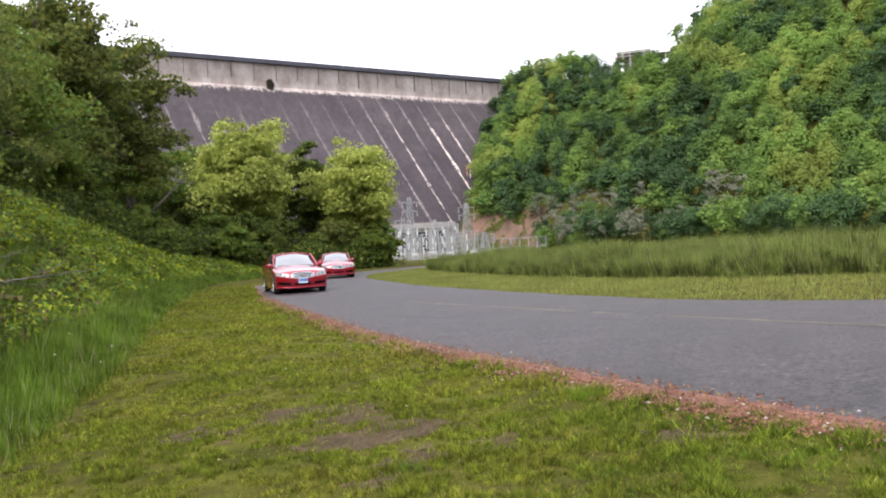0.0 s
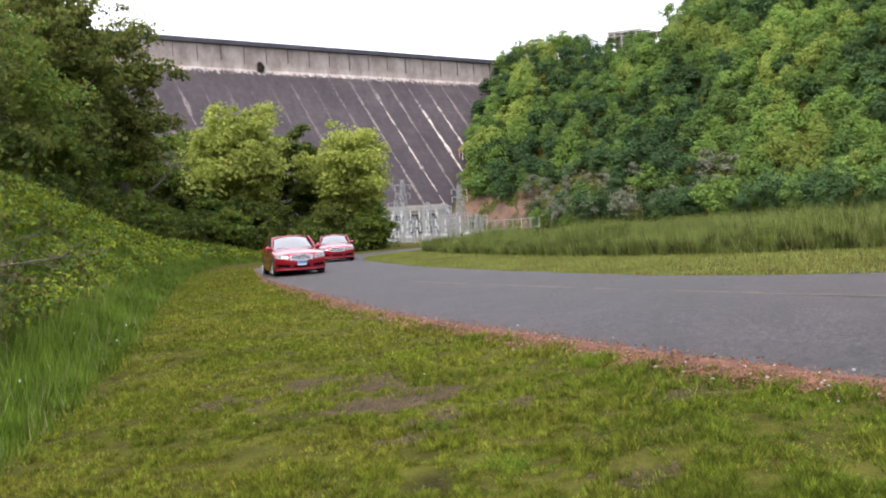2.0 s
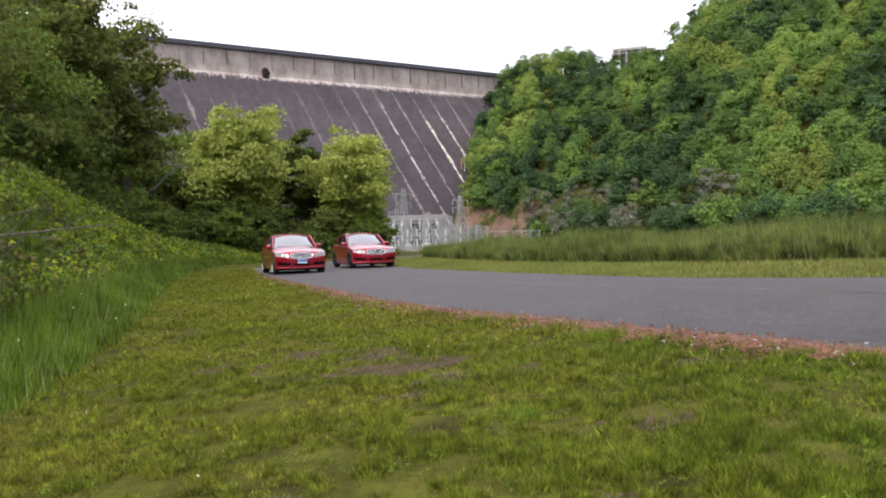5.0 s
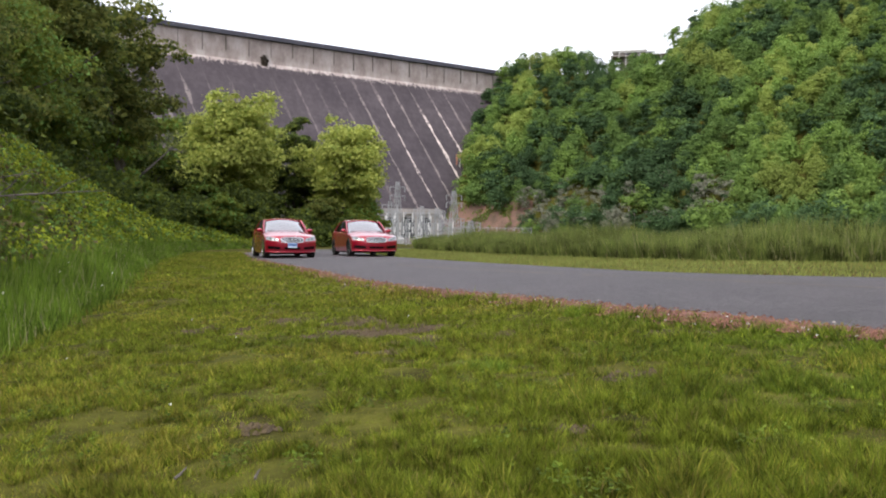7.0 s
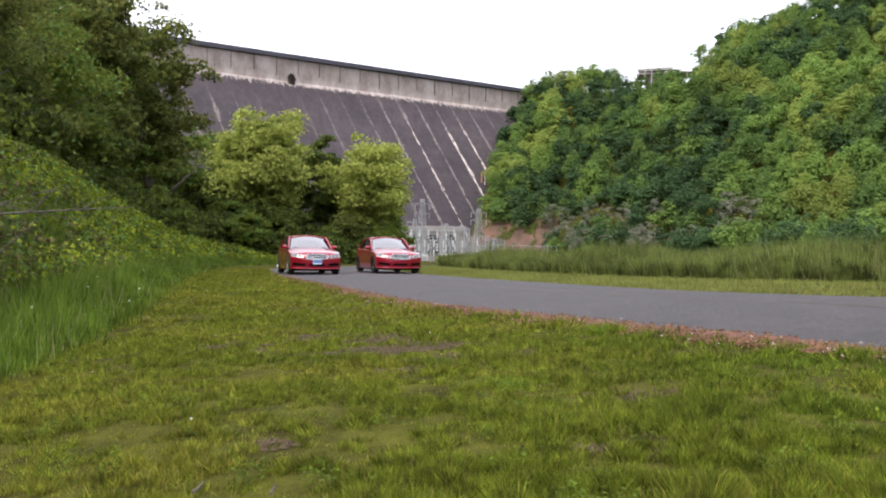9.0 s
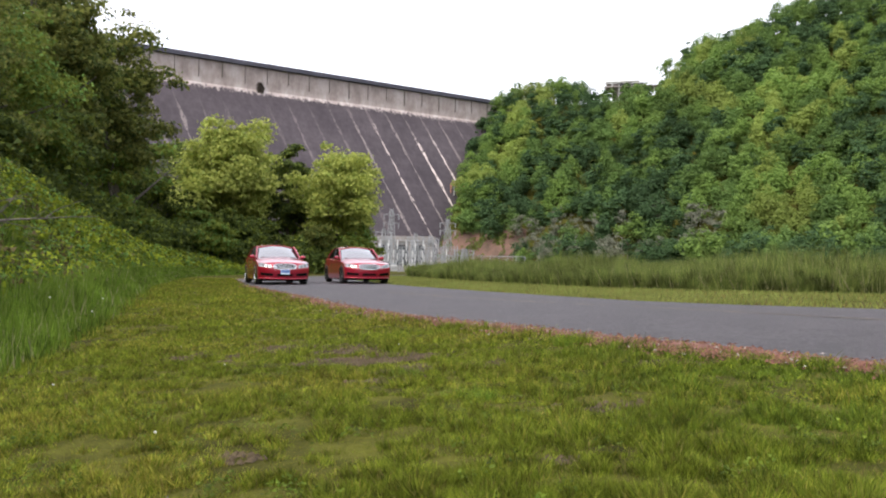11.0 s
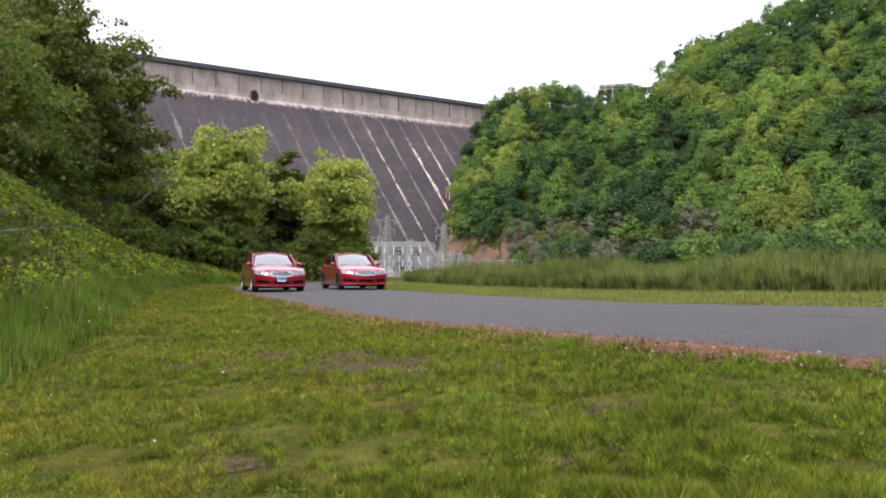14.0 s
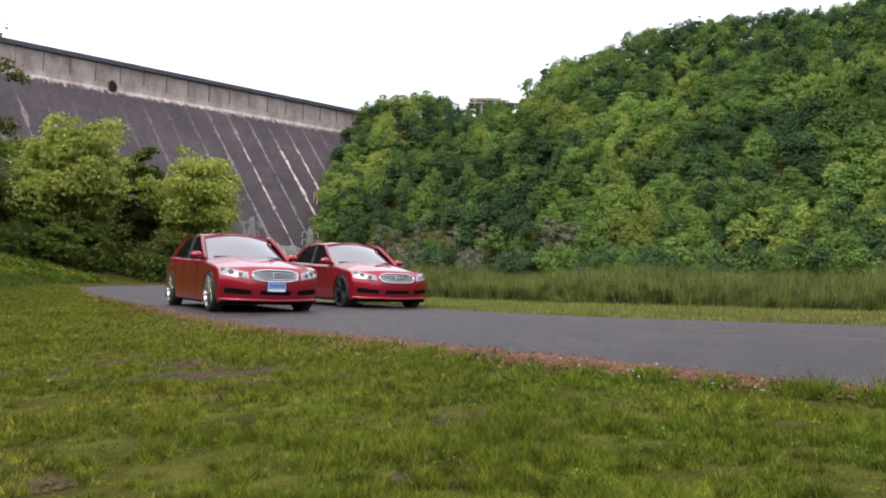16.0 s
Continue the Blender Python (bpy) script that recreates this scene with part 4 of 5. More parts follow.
def build_lawn():
    n = 1500000
    r = 1.5 * (42 / 1.5) ** RNG.uniform(0, 1, n) ** 0.92
    a = np.radians(RNG.uniform(-34, 44, n))
    x, y = r * np.sin(a), r * np.cos(a)
    keep = (x > left_edge(y) - 0.4) & (x < near_edge(y) + 0.02 - 0.30 * cells(x * 1.7 + 3, y * 1.7) * (RNG.uniform(size=n) < 0.93))
    keep &= RNG.uniform(size=n) > 0.85 * worn(x, y)
    lush = lumps(x, y)
    keep &= RNG.uniform(size=n) < np.clip(4.5 * lush - 1.40, 0.36, 1)
    x, y, r, lush = x[keep], y[keep], r[keep], lush[keep]
    n = len(x)
    h = (0.010 + 0.105 * np.clip(lush - 0.26, 0, 0.7) ** 1.15) * RNG.uniform(0.45, 1.5, n)
    edge = near_edge(y) - x
    h *= 1 + 0.8 * (edge < 0.5) * (RNG.uniform(size=n) < 0.5)
    yellow = cells(x * 1.1 + 30, y * 1.1 + 12) + 0.6 * cells(x * 4.2, y * 4.2 + 60)
    kind = np.where(RNG.uniform(size=n) < np.clip(0.8 * yellow - 0.42 - 0.22 * ease((x - 0.2) / 1.8), 0.04, 0.6), 1, 0)
    kind = np.where(RNG.uniform(size=n) < 0.05 + 0.10 * (lush < 0.42), 2, kind)
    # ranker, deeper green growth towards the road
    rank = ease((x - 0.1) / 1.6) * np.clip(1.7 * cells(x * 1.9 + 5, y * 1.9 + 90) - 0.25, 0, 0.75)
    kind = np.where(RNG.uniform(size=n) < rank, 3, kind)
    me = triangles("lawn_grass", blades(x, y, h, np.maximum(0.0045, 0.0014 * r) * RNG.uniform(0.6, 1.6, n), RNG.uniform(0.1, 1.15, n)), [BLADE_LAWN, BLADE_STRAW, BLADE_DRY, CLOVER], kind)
    tagged(new("lawn_grass", me), "short mown green lawn with yellowing and thin dry spots", "grass", kind="stuff")
    # clover and plantain between the blades
    n = 120000
    r = 1.5 * 8 ** RNG.uniform(0, 1, n)
    a = np.radians(RNG.uniform(-34, 44, n))
    x, y = r * np.sin(a), r * np.cos(a)
    keep = (x > left_edge(y)) & (x < near_edge(y) - 0.25) & (0.6 * cells(x * 3.3 + 80, y * 3.3) + 0.9 * cells(x * 11, y * 11 + 33) > 1.06) & (worn(x, y) < 0.5)
    x, y = x[keep], y[keep]
    c = np.stack([x, y, height(x, y) + RNG.uniform(0.012, 0.055, len(x))], -1)
    up = unit(len(x)) * 0.5 + (0, 0, 0.8)
    me = triangles("lawn_clover", leaf_triangles(c, up, 0.011, 0.3), CLOVER)
    tagged(new("lawn_clover", me), "dark green clover patches in the lawn", "clover", kind="stuff")
    # the verge beyond the road
    n = 90000
    y = RNG.uniform(8, 62, n)
    f, t = far_edge(y), tall_edge(y)
    x = f + 0.05 + (t - f + 0.5) * RNG.uniform(0, 1, n)
    me = triangles("verge_grass", blades(x, y, RNG.uniform(0.04, 0.11, n), 0.02 + 0 * x, RNG.uniform(0.1, 0.8, n)), [BLADE_VERGE, BLADE_DRY], RNG.uniform(size=n) < 0.15)
    tagged(new("verge_grass", me), "mown grass verge along the far side of the road", "grass", kind="stuff")


def build_tall_grass():
    n = 240000
    y = 8 + 54 * RNG.uniform(0, 1, n) ** 1.5
    d = 16 * RNG.uniform(0, 1, n) ** 1.6
    x = tall_edge(y) + d
    top = 1.05 * (0.72 + 0.28 * ease(d / 1.5)) * (0.86 + 0.22 * np.sin(0.9 * x + 0.5 * y) * np.sin(0.7 * y - 0.3 * x)) * (0.75 + 0.4 * cells(x * 1.6, y * 1.6)) * RNG.uniform(0.5, 1.15, n)
    head = RNG.uniform(size=n) < 0.08
    b = blades(x, y, top, np.where(head, 0.018, 0.026), RNG.uniform(0.05, 0.6, n))
    me = triangles("tall_meadow_grass", b, [BLADE_TALL, SEED], head)
    tagged(new("tall_meadow_grass", me), "tall unmown meadow grass with pale seed heads", "grass", kind="stuff")
    n = 120000
    y = 1.5 + 56 * RNG.uniform(0, 1, n) ** 1.7
    d = 3.6 * RNG.uniform(0, 1, n)
    x = left_edge(y) - d + 0.12 * RNG.normal(size=n)
    top = (0.20 + 0.36 * ease(d / 0.9)) * RNG.uniform(0.45, 1.15, n)
    head = RNG.uniform(size=n) < 0.06
    me = triangles("bank_grass", blades(x, y, top, 0.007 + 0.0007 * y, RNG.uniform(0.05, 0.5, n)), [BLADE_BANK, SEED], head)
    tagged(new("bank_grass", me), "rank knee-high grass at the foot of the bank", "grass", kind="stuff")


def build_clay_bank():
    clay = mottled("red_clay_slope", (0.075, 0.050, 0.034), (0.165, 0.092, 0.066), 0.25, 0.95, bump=0.6, fine=1.2, dist=0.3)
    bm = bmesh.new()
    rows = []
    for a in np.linspace(-2.2, 5.4, 34):
        r0 = float(np.interp(a, *zip(*FOOT)))
        row = []
        for k in range(13):
            r = r0 - 2 + 1.6 * k + 1.5 * noise.noise((a * 1.5, k * 0.3, 0))
            x, y = r * math.sin(radians(a)), r * math.cos(radians(a))
            row.append((x, y, float(height(x, y)) + 0.35 + 0.9 * noise.noise((x * 0.5, y * 0.5, 2)) - (0.8 if k in (0, 12) else 0)))
        rows.append(row)
    sheet(bm, rows)
    tagged(part("clay_bank", bm, clay, smooth=True), "bare red clay bank at the foot of the hill", "bank", kind="structure")
    n = 16000
    a = RNG.uniform(-2.2, 5.2, n)
    r = np.interp(a, *zip(*FOOT)) + 17 * RNG.uniform(0, 1, n) - 1.5
    x, y = r * np.sin(np.radians(a)), r * np.cos(np.radians(a))
    keep = 0.5 * cells(x * 0.3, y * 0.3) + 0.5 * cells(x * 0.9 + 7, y * 0.9) > 0.54
    x, y = x[keep], y[keep]
    c = np.stack([x, y, height(x, y) + RNG.uniform(0.3, 1.3, len(x))], -1)
    me = triangles("clay_bank_brush", leaf_triangles(c, unit(len(x)), 0.32), [LEAF_MID, LEAF_LIGHT], RNG.uniform(size=len(x)) < 0.4)
    tagged(new("clay_bank_brush", me), "patchy green brush on the clay bank", "shrubs", kind="stuff")


def build_lawn_details():
    # crumbs of bare soil where the lawn is worn
    tetra = np.array([[1, 0, 0], [-0.6, 0.8, 0], [-0.5, -0.8, 0.1], [0, 0.1, 0.7]])
    faces = np.array([[0, 1, 3], [1, 2, 3], [2, 0, 3], [0, 2, 1]])
    bits = []
    for px, py, pr in PATCHES:
        n = int(26000 * pr * pr)
        x, y = px + RNG.uniform(-1.7, 1.7, n) * pr, py + RNG.uniform(-1.5, 1.5, n) * pr
        keep = worn(x, y) > RNG.uniform(0.1, 0.7, n)
        x, y = x[keep], y[keep]
        n = len(x)
        s = RNG.uniform(0.006, 0.022, n)
        q = RNG.uniform(0, 6.28, n)
        c, d = np.cos(q), np.sin(q)
        p = np.stack([c[:, None] * tetra[:, 0] - d[:, None] * tetra[:, 1], d[:, None] * tetra[:, 0] + c[:, None] * tetra[:, 1], 0 * c[:, None] + tetra[:, 2]], -1)
        p = p * s[:, None, None] * RNG.uniform(0.6, 1.4, (n, 4, 1)) + np.stack([x, y, height(x, y) + 0.002], -1)[:, None]
        bits.append(p[:, faces].reshape(-1, 3, 3))
    me = triangles("bare_soil", np.concatenate(bits), SOIL)
    tagged(new("bare_soil", me), "bare brown soil crumbs where the lawn is worn", "soil", kind="stuff")
    # chips of clay and stone along the edge
    n = 20000
    y = 3 + 22 * RNG.uniform(0, 1, n) ** 1.5
    slope = np.hypot(1, near_edge(y + 0.5) - near_edge(y - 0.5))
    x = near_edge(y) + slope * (-0.06 + 0.13 * RNG.normal(size=n))
    s = RNG.uniform(0.005, 0.017, n) * (1 + 0.03 * y)
    z = height(x, y) + 0.016
    q = RNG.uniform(0, 6.28, n)
    rot = np.stack([np.stack([np.cos(q), -np.sin(q), 0 * q], -1), np.stack([np.sin(q), np.cos(q), 0 * q], -1), np.stack([0 * q, 0 * q, 1 + 0 * q], -1)], 1)
    pts = np.einsum("nij,kj->nki", rot, tetra) * s[:, None, None] * RNG.uniform(0.7, 1.3, (n, 4, 1)) + np.stack([x, y, z], -1)[:, None]
    slot = np.repeat(RNG.choice(3, n, p=[0.83, 0.03, 0.14]), 4)
    me = triangles("edge_gravel", pts[:, faces].reshape(-1, 3, 3), [CRUMB, STONE, BLADE_DRY], slot)
    tagged(new("edge_gravel", me), "scattered red clay chips and pale gravel", "gravel", kind="stuff")
    # clover heads
    n = 9
    r = 2.8 * 4 ** RNG.uniform(0, 1, n)
    a = np.radians(RNG.uniform(-32, 42, n))
    x, y = r * np.sin(a), r * np.cos(a)
    keep = (x < near_edge(y) - 0.3) & (x > left_edge(y) - 1.0)
    bits = []
    for px, py in zip(x[keep], y[keep]):
        o = unit(14)
        c = o * 0.005 + (px, py, float(height(px, py)) + RNG.uniform(0.03, 0.06))
        bits.append(leaf_triangles(c, o, 0.004))
    for _ in range(5):
        py = RNG.uniform(6, 12)
        px = float(left_edge(py)) - RNG.uniform(0, 0.8)
        o = unit(14)
        bits.append(leaf_triangles(o * 0.009 + (px, py, float(height(px, py)) + RNG.uniform(0.15, 0.4)), o, 0.009))
    me = triangles("clover_flowers", np.concatenate(bits), PETAL)
    tagged(new("clover_flowers", me), "tiny white clover flowers in the grass", "flowers", kind="stuff")
    # lusher tufts by the road
    for px, py, r, h, n in ((0.98, 6.25, 0.14, 0.10, 600), (2.0, 4.55, 0.13, 0.08, 450), (2.5, 3.9, 0.15, 0.085, 450), (0.1, 8.3, 0.12, 0.08, 350), (0.2, 3.9, 0.09, 0.06, 220), (-0.15, 4.75, 0.08, 0.06, 200)):
        q, rr = RNG.uniform(0, 6.28, n), r * np.sqrt(RNG.uniform(0, 1, n))
        x, y = px + rr * np.cos(q), py + rr * np.sin(q)
        me = triangles("grass_tuft", blades(x, y, h * RNG.uniform(0.5, 1.2, n), 0.008 + 0 * x, RNG.uniform(0.2, 1.3, n)), [BLADE_LAWN, BLADE_BANK], RNG.uniform(size=n) < 0.4)
        tagged(new("grass_tuft", me), "lush dark green grass tuft at the lawn's edge", "grass tuft", "grass tufts")
    for k, (px, py, ln, q) in enumerate(((-0.62, 2.25, 0.07, 1.2), (-0.42, 2.2, 0.05, 1.7), (2.9, 4.75, 0.14, 0.4), (3.35, 4.55, 0.12, 2.4))):
        bm = bmesh.new()
        z = float(height(px, py)) + 0.05
        d = Vector((math.cos(q), math.sin(q), 0.2 if k < 2 else 0.0)) * ln
        p = Vector((px, py, z))
        d *= 0.4
        bar(bm, p - d / 2, p + d * 0.1, 0.004, 5)
        bar(bm, p + d * 0.1, p + d / 2 + Vector((0.01, 0.0, 0.015)), 0.004, 5, 0.002)
        tagged(part("twig", bm, DEAD_WOOD), "short bleached dead twig lying in the grass", "twig", "fallen twigs")


def build_dead_branches():
    random.seed(5)
    for base, way, ln, r, twigs in (((-5.75, 8.15, 0.92), (1.0, 0.54, 0.0), 2.15, 0.018, 6), ((-5.9, 8.6, 1.3), (0.9, 0.4, -0.25), 1.6, 0.011, 5), ((-5.4, 8.3, 0.15), (0.1, 0.1, 1.0), 1.3, 0.016, 4), ((-5.0, 8.3, 0.5), (0.5, 0.2, 0.6), 1.0, 0.010, 6), ((-5.6, 9.0, 0.8), (0.3, -0.2, 0.8), 1.2, 0.009, 6), ((-6.2, 9.6, 1.0), (0.8, 0.1, 0.3), 1.4, 0.010, 6)):
        t = thing("dead_branch", pose(0, 0, 0), "bare grey dead branch caught in the bank's growth", "branch", "dead branches")
        bm = bmesh.new()
        pts = limb_of(bm, base, way, ln, r, 8, 0.07)
        part("stem", bm, DEAD_WOOD, t)
        for k in range(twigs):
            bm = bmesh.new()
            q = pts[1 + k % 7]
            limb_of(bm, q, Vector(way) + Vector((random.uniform(-0.8, 0.8), random.uniform(-0.8, 0.8), random.uniform(-0.5, 0.8))), random.uniform(0.3, 0.8), r * 0.4, 5, 0.3)
            part("side_twig", bm, DEAD_WOOD, t)


build_dam()
build_powerhouse()
build_switchyard()
build_abutment()
build_hill_woods()
build_left_trees()
build_dead_trees()
build_undergrowth()
build_shrub_bank()
build_lawn()
build_tall_grass()
build_clay_bank()
build_lawn_details()
build_wall_shrub()
build_dead_branches()


# ---- cars ----
def front_y(x, z):
    """How far forward the car's nose reaches."""
    return 2.30 - 0.34 * (abs(x) / 0.87) ** 2.7 - 0.17 * max(0.0, (z - 0.52) / 0.25) ** 1.9 - 0.05 * max(0.0, (0.42 - z) / 0.2)


def shoulder(y):
    return float(np.interp(y, [-2.45, -2.2, -1.6, -0.8, 0, 0.8, 1.2, 1.6, 1.98], [0.88, 0.93, 0.95, 0.92, 0.89, 0.87, 0.84, 0.79, 0.72]))


def half_width(y):
    return float(np.interp(y, [-2.45, -2.25, -1.9, -1.4, 0, 1.3, 1.7, 2.0], [0.70, 0.80, 0.865, 0.885, 0.885, 0.885, 0.875, 0.855]))


def sill(y):
    """The lower edge, lifted round the wheel arches."""
    z = 0.17
    for c in (1.425, -1.425):
        d = abs(y - c)
        if d < 0.375:
            z = max(z, 0.31 + math.sqrt(0.375**2 - d * d))
    return z


def patch(bm, xs, zs, lift, mirror=1, inset=None):
    """A panel that follows the nose: columns xs, rows from zs(x) = (low, high)."""
    rows = []
    for x in xs:
        lo, hi = zs(x)
        rows.append([(x * mirror, front_y(x, lo + (hi - lo) * k / 6) + lift, lo + (hi - lo) * k / 6) for k in range(7)])
    sheet(bm, rows)


def car_wheel(parent, x, y, rim_material, label):
    w = new("wheel")
    w.parent, w.location = parent, (x, y, 0.335)
    s = 1 if x > 0 else -1
    bm = bmesh.new()
    lathe(bm, [(0.262, -0.10), (0.30, -0.112), (0.325, -0.10), (0.335, -0.07), (0.335, 0.07), (0.325, 0.10), (0.30, 0.112), (0.262, 0.10)], steps=36)
    part("tyre", bm, RUBBER, w, smooth=True)
    bm = bmesh.new()
    lathe(bm, [(0.272, 0.108 * s), (0.268, 0.088 * s), (0.25, 0.05 * s), (0.225, -0.08 * s), (0.0, -0.08 * s)], steps=36)
    lathe(bm, [(0.0, 0.085 * s), (0.05, 0.08 * s), (0.062, 0.04 * s)], steps=18)
    for k in range(10):
        a = 2 * math.pi * k / 10
        c, q = math.cos(a), math.sin(a)
        for t in (-0.045, 0.045):
            c2, q2 = math.cos(a + t * 3), math.sin(a + t * 3)
            bar(bm, (0.06 * s, 0.045 * c, 0.045 * q), (0.088 * s, 0.258 * c2, 0.258 * q2), 0.018, 5, 0.016)
    part("rim", bm, rim_material, w, label)
    return w


def lofty(x, y, z):
    """The glasshouse stands a little higher and fuller than its base curves."""
    k = max(0.0, z - 0.93)
    return (x * (1 + 0.22 * k), y, z + 0.08 * k)


def build_car(label, rim_material, rim_label, plate):
    car = thing("car", pose(0, 0, 0), label, "car", "red cars")
    # body: nose, bonnet, flanks, tail
    bm = bmesh.new()
    xs = np.linspace(-0.86, 0.86, 41)
    top = lambda x: 0.765 - 0.045 * (x / 0.86) ** 2
    low = lambda x: 0.19 + 0.03 * (x / 0.86) ** 4
    sheet(bm, [[(x, front_y(x, z), z) for z in np.linspace(low(x), top(x), 15)] for x in xs])
    bonnet = []
    for x in np.linspace(-1, 1, 33):
        row = []
        for v in np.linspace(0, 1, 13):
            xf, xb = 0.86 * x, 0.855 * x
            yf = front_y(xf, top(xf))
            y = yf + (0.78 - yf) * v
            bulge = 0.012 * math.exp(-((abs(x) - 0.42) / 0.14) ** 2) * math.sin(math.pi * min(1, v * 1.1))
            edge = shoulder(y)
            z0 = top(0) + (0.965 - top(0)) * v**0.82
            e0 = edge if v > 0 else top(0.86)
            z = z0 - (z0 - e0) * abs(x) ** 2.3 + bulge
            row.append((xf + (xb - xf) * v, y, z))
        bonnet.append(row)
    sheet(bm, bonnet)
    ys = np.concatenate([np.linspace(1.965, 1.82, 6), 1.425 + 0.375 * np.cos(np.linspace(0, math.pi, 15)), np.linspace(1.0, -1.0, 17), -1.425 + 0.375 * np.cos(np.linspace(0, math.pi, 15)), np.linspace(-1.85, -2.45, 8)])
    for s in (1, -1):
        rows = []
        for y in ys:
            zl, zh, w = sill(y), shoulder(y), half_width(y)
            row = []
            for t in np.linspace(0, 1, 13):
                z = zl + (zh - zl) * t
                x = w - 0.05 * max(0, (0.40 - z) / 0.3) ** 2 - 0.035 * t**6 - 0.012 * math.exp(-((z - 0.66) / 0.05) ** 2)
                row.append((s * x, y, z))
            row.append((s * (w - 0.16), y, zh + 0.015))
            row.append((s * (w - 0.5), y, zh + 0.03))
            rows.append(row if s > 0 else row[::-1])
        sheet(bm, rows)
    sheet(bm, [[(x, -2.45 + 0.12 * (abs(x) / 0.75) ** 3, z) for z in np.linspace(0.22, 0.93, 8)] for x in np.linspace(-0.75, 0.75, 13)])
    sheet(bm, [[(x, y, shoulder(y) + 0.04 * (1 - (x / 0.7) ** 2)) for x in np.linspace(-0.72, 0.72, 11)] for y in (-2.43, -2.2, -1.9, -1.6)])
    part("body", bm, PAINT, car, smooth=True)
    # near-black boxes: shade under the car and in the arches painted in
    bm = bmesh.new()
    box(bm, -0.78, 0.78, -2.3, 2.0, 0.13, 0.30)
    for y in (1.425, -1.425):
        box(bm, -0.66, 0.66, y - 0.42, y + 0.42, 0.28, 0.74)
    part("underbody", bm, SHADE_BLACK, car)
    # glasshouse
    def ws(v, u):
        w = 0.73 + (0.56 - 0.73) * v
        return (u * w, 0.80 - 0.78 * v - 0.10 * u * u * (1 - 0.3 * v), 0.945 - 0.055 * u * u + 0.395 * v + 0.035 * math.sin(math.pi * v) * (1 - u * u) - 0.01 * u * u * v)
    bm = bmesh.new()
    sheet(bm, [[ws(v, u) for v in np.linspace(0, 1, 13)] for u in np.linspace(-0.98, 0.98, 21)])
    part("windscreen", bm, CAR_GLASS, car, "raked windscreen reflecting the pale sky", smooth=True)
    bm = bmesh.new()
    roof = []
    for y in np.linspace(0.03, -0.95, 11):
        t = (0.03 - y) / 0.98
        zc, w = 1.342 + 0.045 * math.sin(math.pi * (t * 0.8 + 0.08)), 0.575 - 0.02 * t
        row = [(u * w, y - 0.08 * u * u * (1 - t), zc - 0.045 * abs(u) ** 3) for u in np.linspace(-1, 1, 17)]
        roof.append([(-w - 0.035, row[0][1], zc - 0.085)] + row + [(w + 0.035, row[-1][1], zc - 0.085)])
    sheet(bm, roof)
    tube(bm, [ws(1.0, u) for u in np.linspace(-1.04, 1.04, 13)], 0.020, 8, 2)
    part("roof", bm, PAINT, car, smooth=True)
    bm = bmesh.new()
    sheet(bm, [[(u * (0.55 + 0.08 * v), -0.95 - 0.82 * v + 0.05 * u * u, 1.35 - 0.36 * v - 0.04 * u * u) for v in np.linspace(0, 1, 7)] for u in np.linspace(-1, 1, 9)])
    part("rear_window", bm, CAR_GLASS, car, smooth=True)
    def side_top(y):
        return float(np.interp(y, [-1.75, -1.45, -0.95, -0.4, 0.03, 0.4, 0.78], [0.985, 1.11, 1.265, 1.295, 1.265, 1.10, 0.90]))
    for s in (1, -1):
        for a, b in ((0.74, -0.33), (-0.41, -1.42)):
            bm = bmesh.new()
            rows = []
            for y in np.linspace(a, b, 14):
                zt, zb = side_top(y) - 0.01, shoulder(y) + 0.012
                zt = max(zt, zb + 0.005)
                rows.append([(s * (0.80 - 0.19 * ((zb + (zt - zb) * k / 5) - 0.90) / 0.45), y, zb + (zt - zb) * k / 5) for k in range(6)])
            sheet(bm, rows)
            part("side_window", bm, SIDE_GLASS, car, smooth=True)
        # pillars and roof edge
        for name, pts, rad in (("front_pillar", [(0.765, 0.74, 0.90), (0.70, 0.40, 1.095), (0.61, 0.02, 1.295)], 0.033),
                               ("centre_pillar", [(0.795, -0.37, 0.90), (0.62, -0.37, 1.295)], 0.042),
                               ("rear_pillar", [(0.76, -1.66, 0.94), (0.69, -1.36, 1.10), (0.585, -0.92, 1.29)], 0.055),
                               ("roof_rail", [(0.61, 0.02, 1.295), (0.612, -0.45, 1.312), (0.59, -0.95, 1.285)], 0.026)):
            bm = bmesh.new()
            tube(bm, [(s * p[0], p[1], p[2]) for p in pts], rad)
            part(name, bm, BLACK_TRIM if name == "centre_pillar" else PAINT, car, smooth=True)
        # mirror
        bm = bmesh.new()
        bmesh.ops.create_icosphere(bm, subdivisions=3, radius=1)
        for v in bm.verts:
            v.co = Vector((s * (0.895 + 0.105 * v.co.x), 0.60 + 0.075 * v.co.y * (1 if v.co.y > 0 else 0.5), 0.965 + 0.068 * v.co.z * (1 - 0.15 * v.co.x)))
        bar(bm, (s * 0.76, 0.62, 0.91), (s * 0.86, 0.61, 0.94), 0.025, 6)
        part("door_mirror", bm, PAINT, car, smooth=True)
        # head lamp: swept back over the wing
        def lamp(x):
            t = (x - 0.46) / 0.37
            return 0.566 + 0.052 * t, 0.668 + 0.098 * t - 0.016 * t * t
        bm = bmesh.new()
        patch(bm, np.linspace(0.45, 0.845, 15), lamp, 0.014, s)
        hl = part("headlight", bm, LAMP_LENS, car, "clear swept-back headlamp", smooth=True)
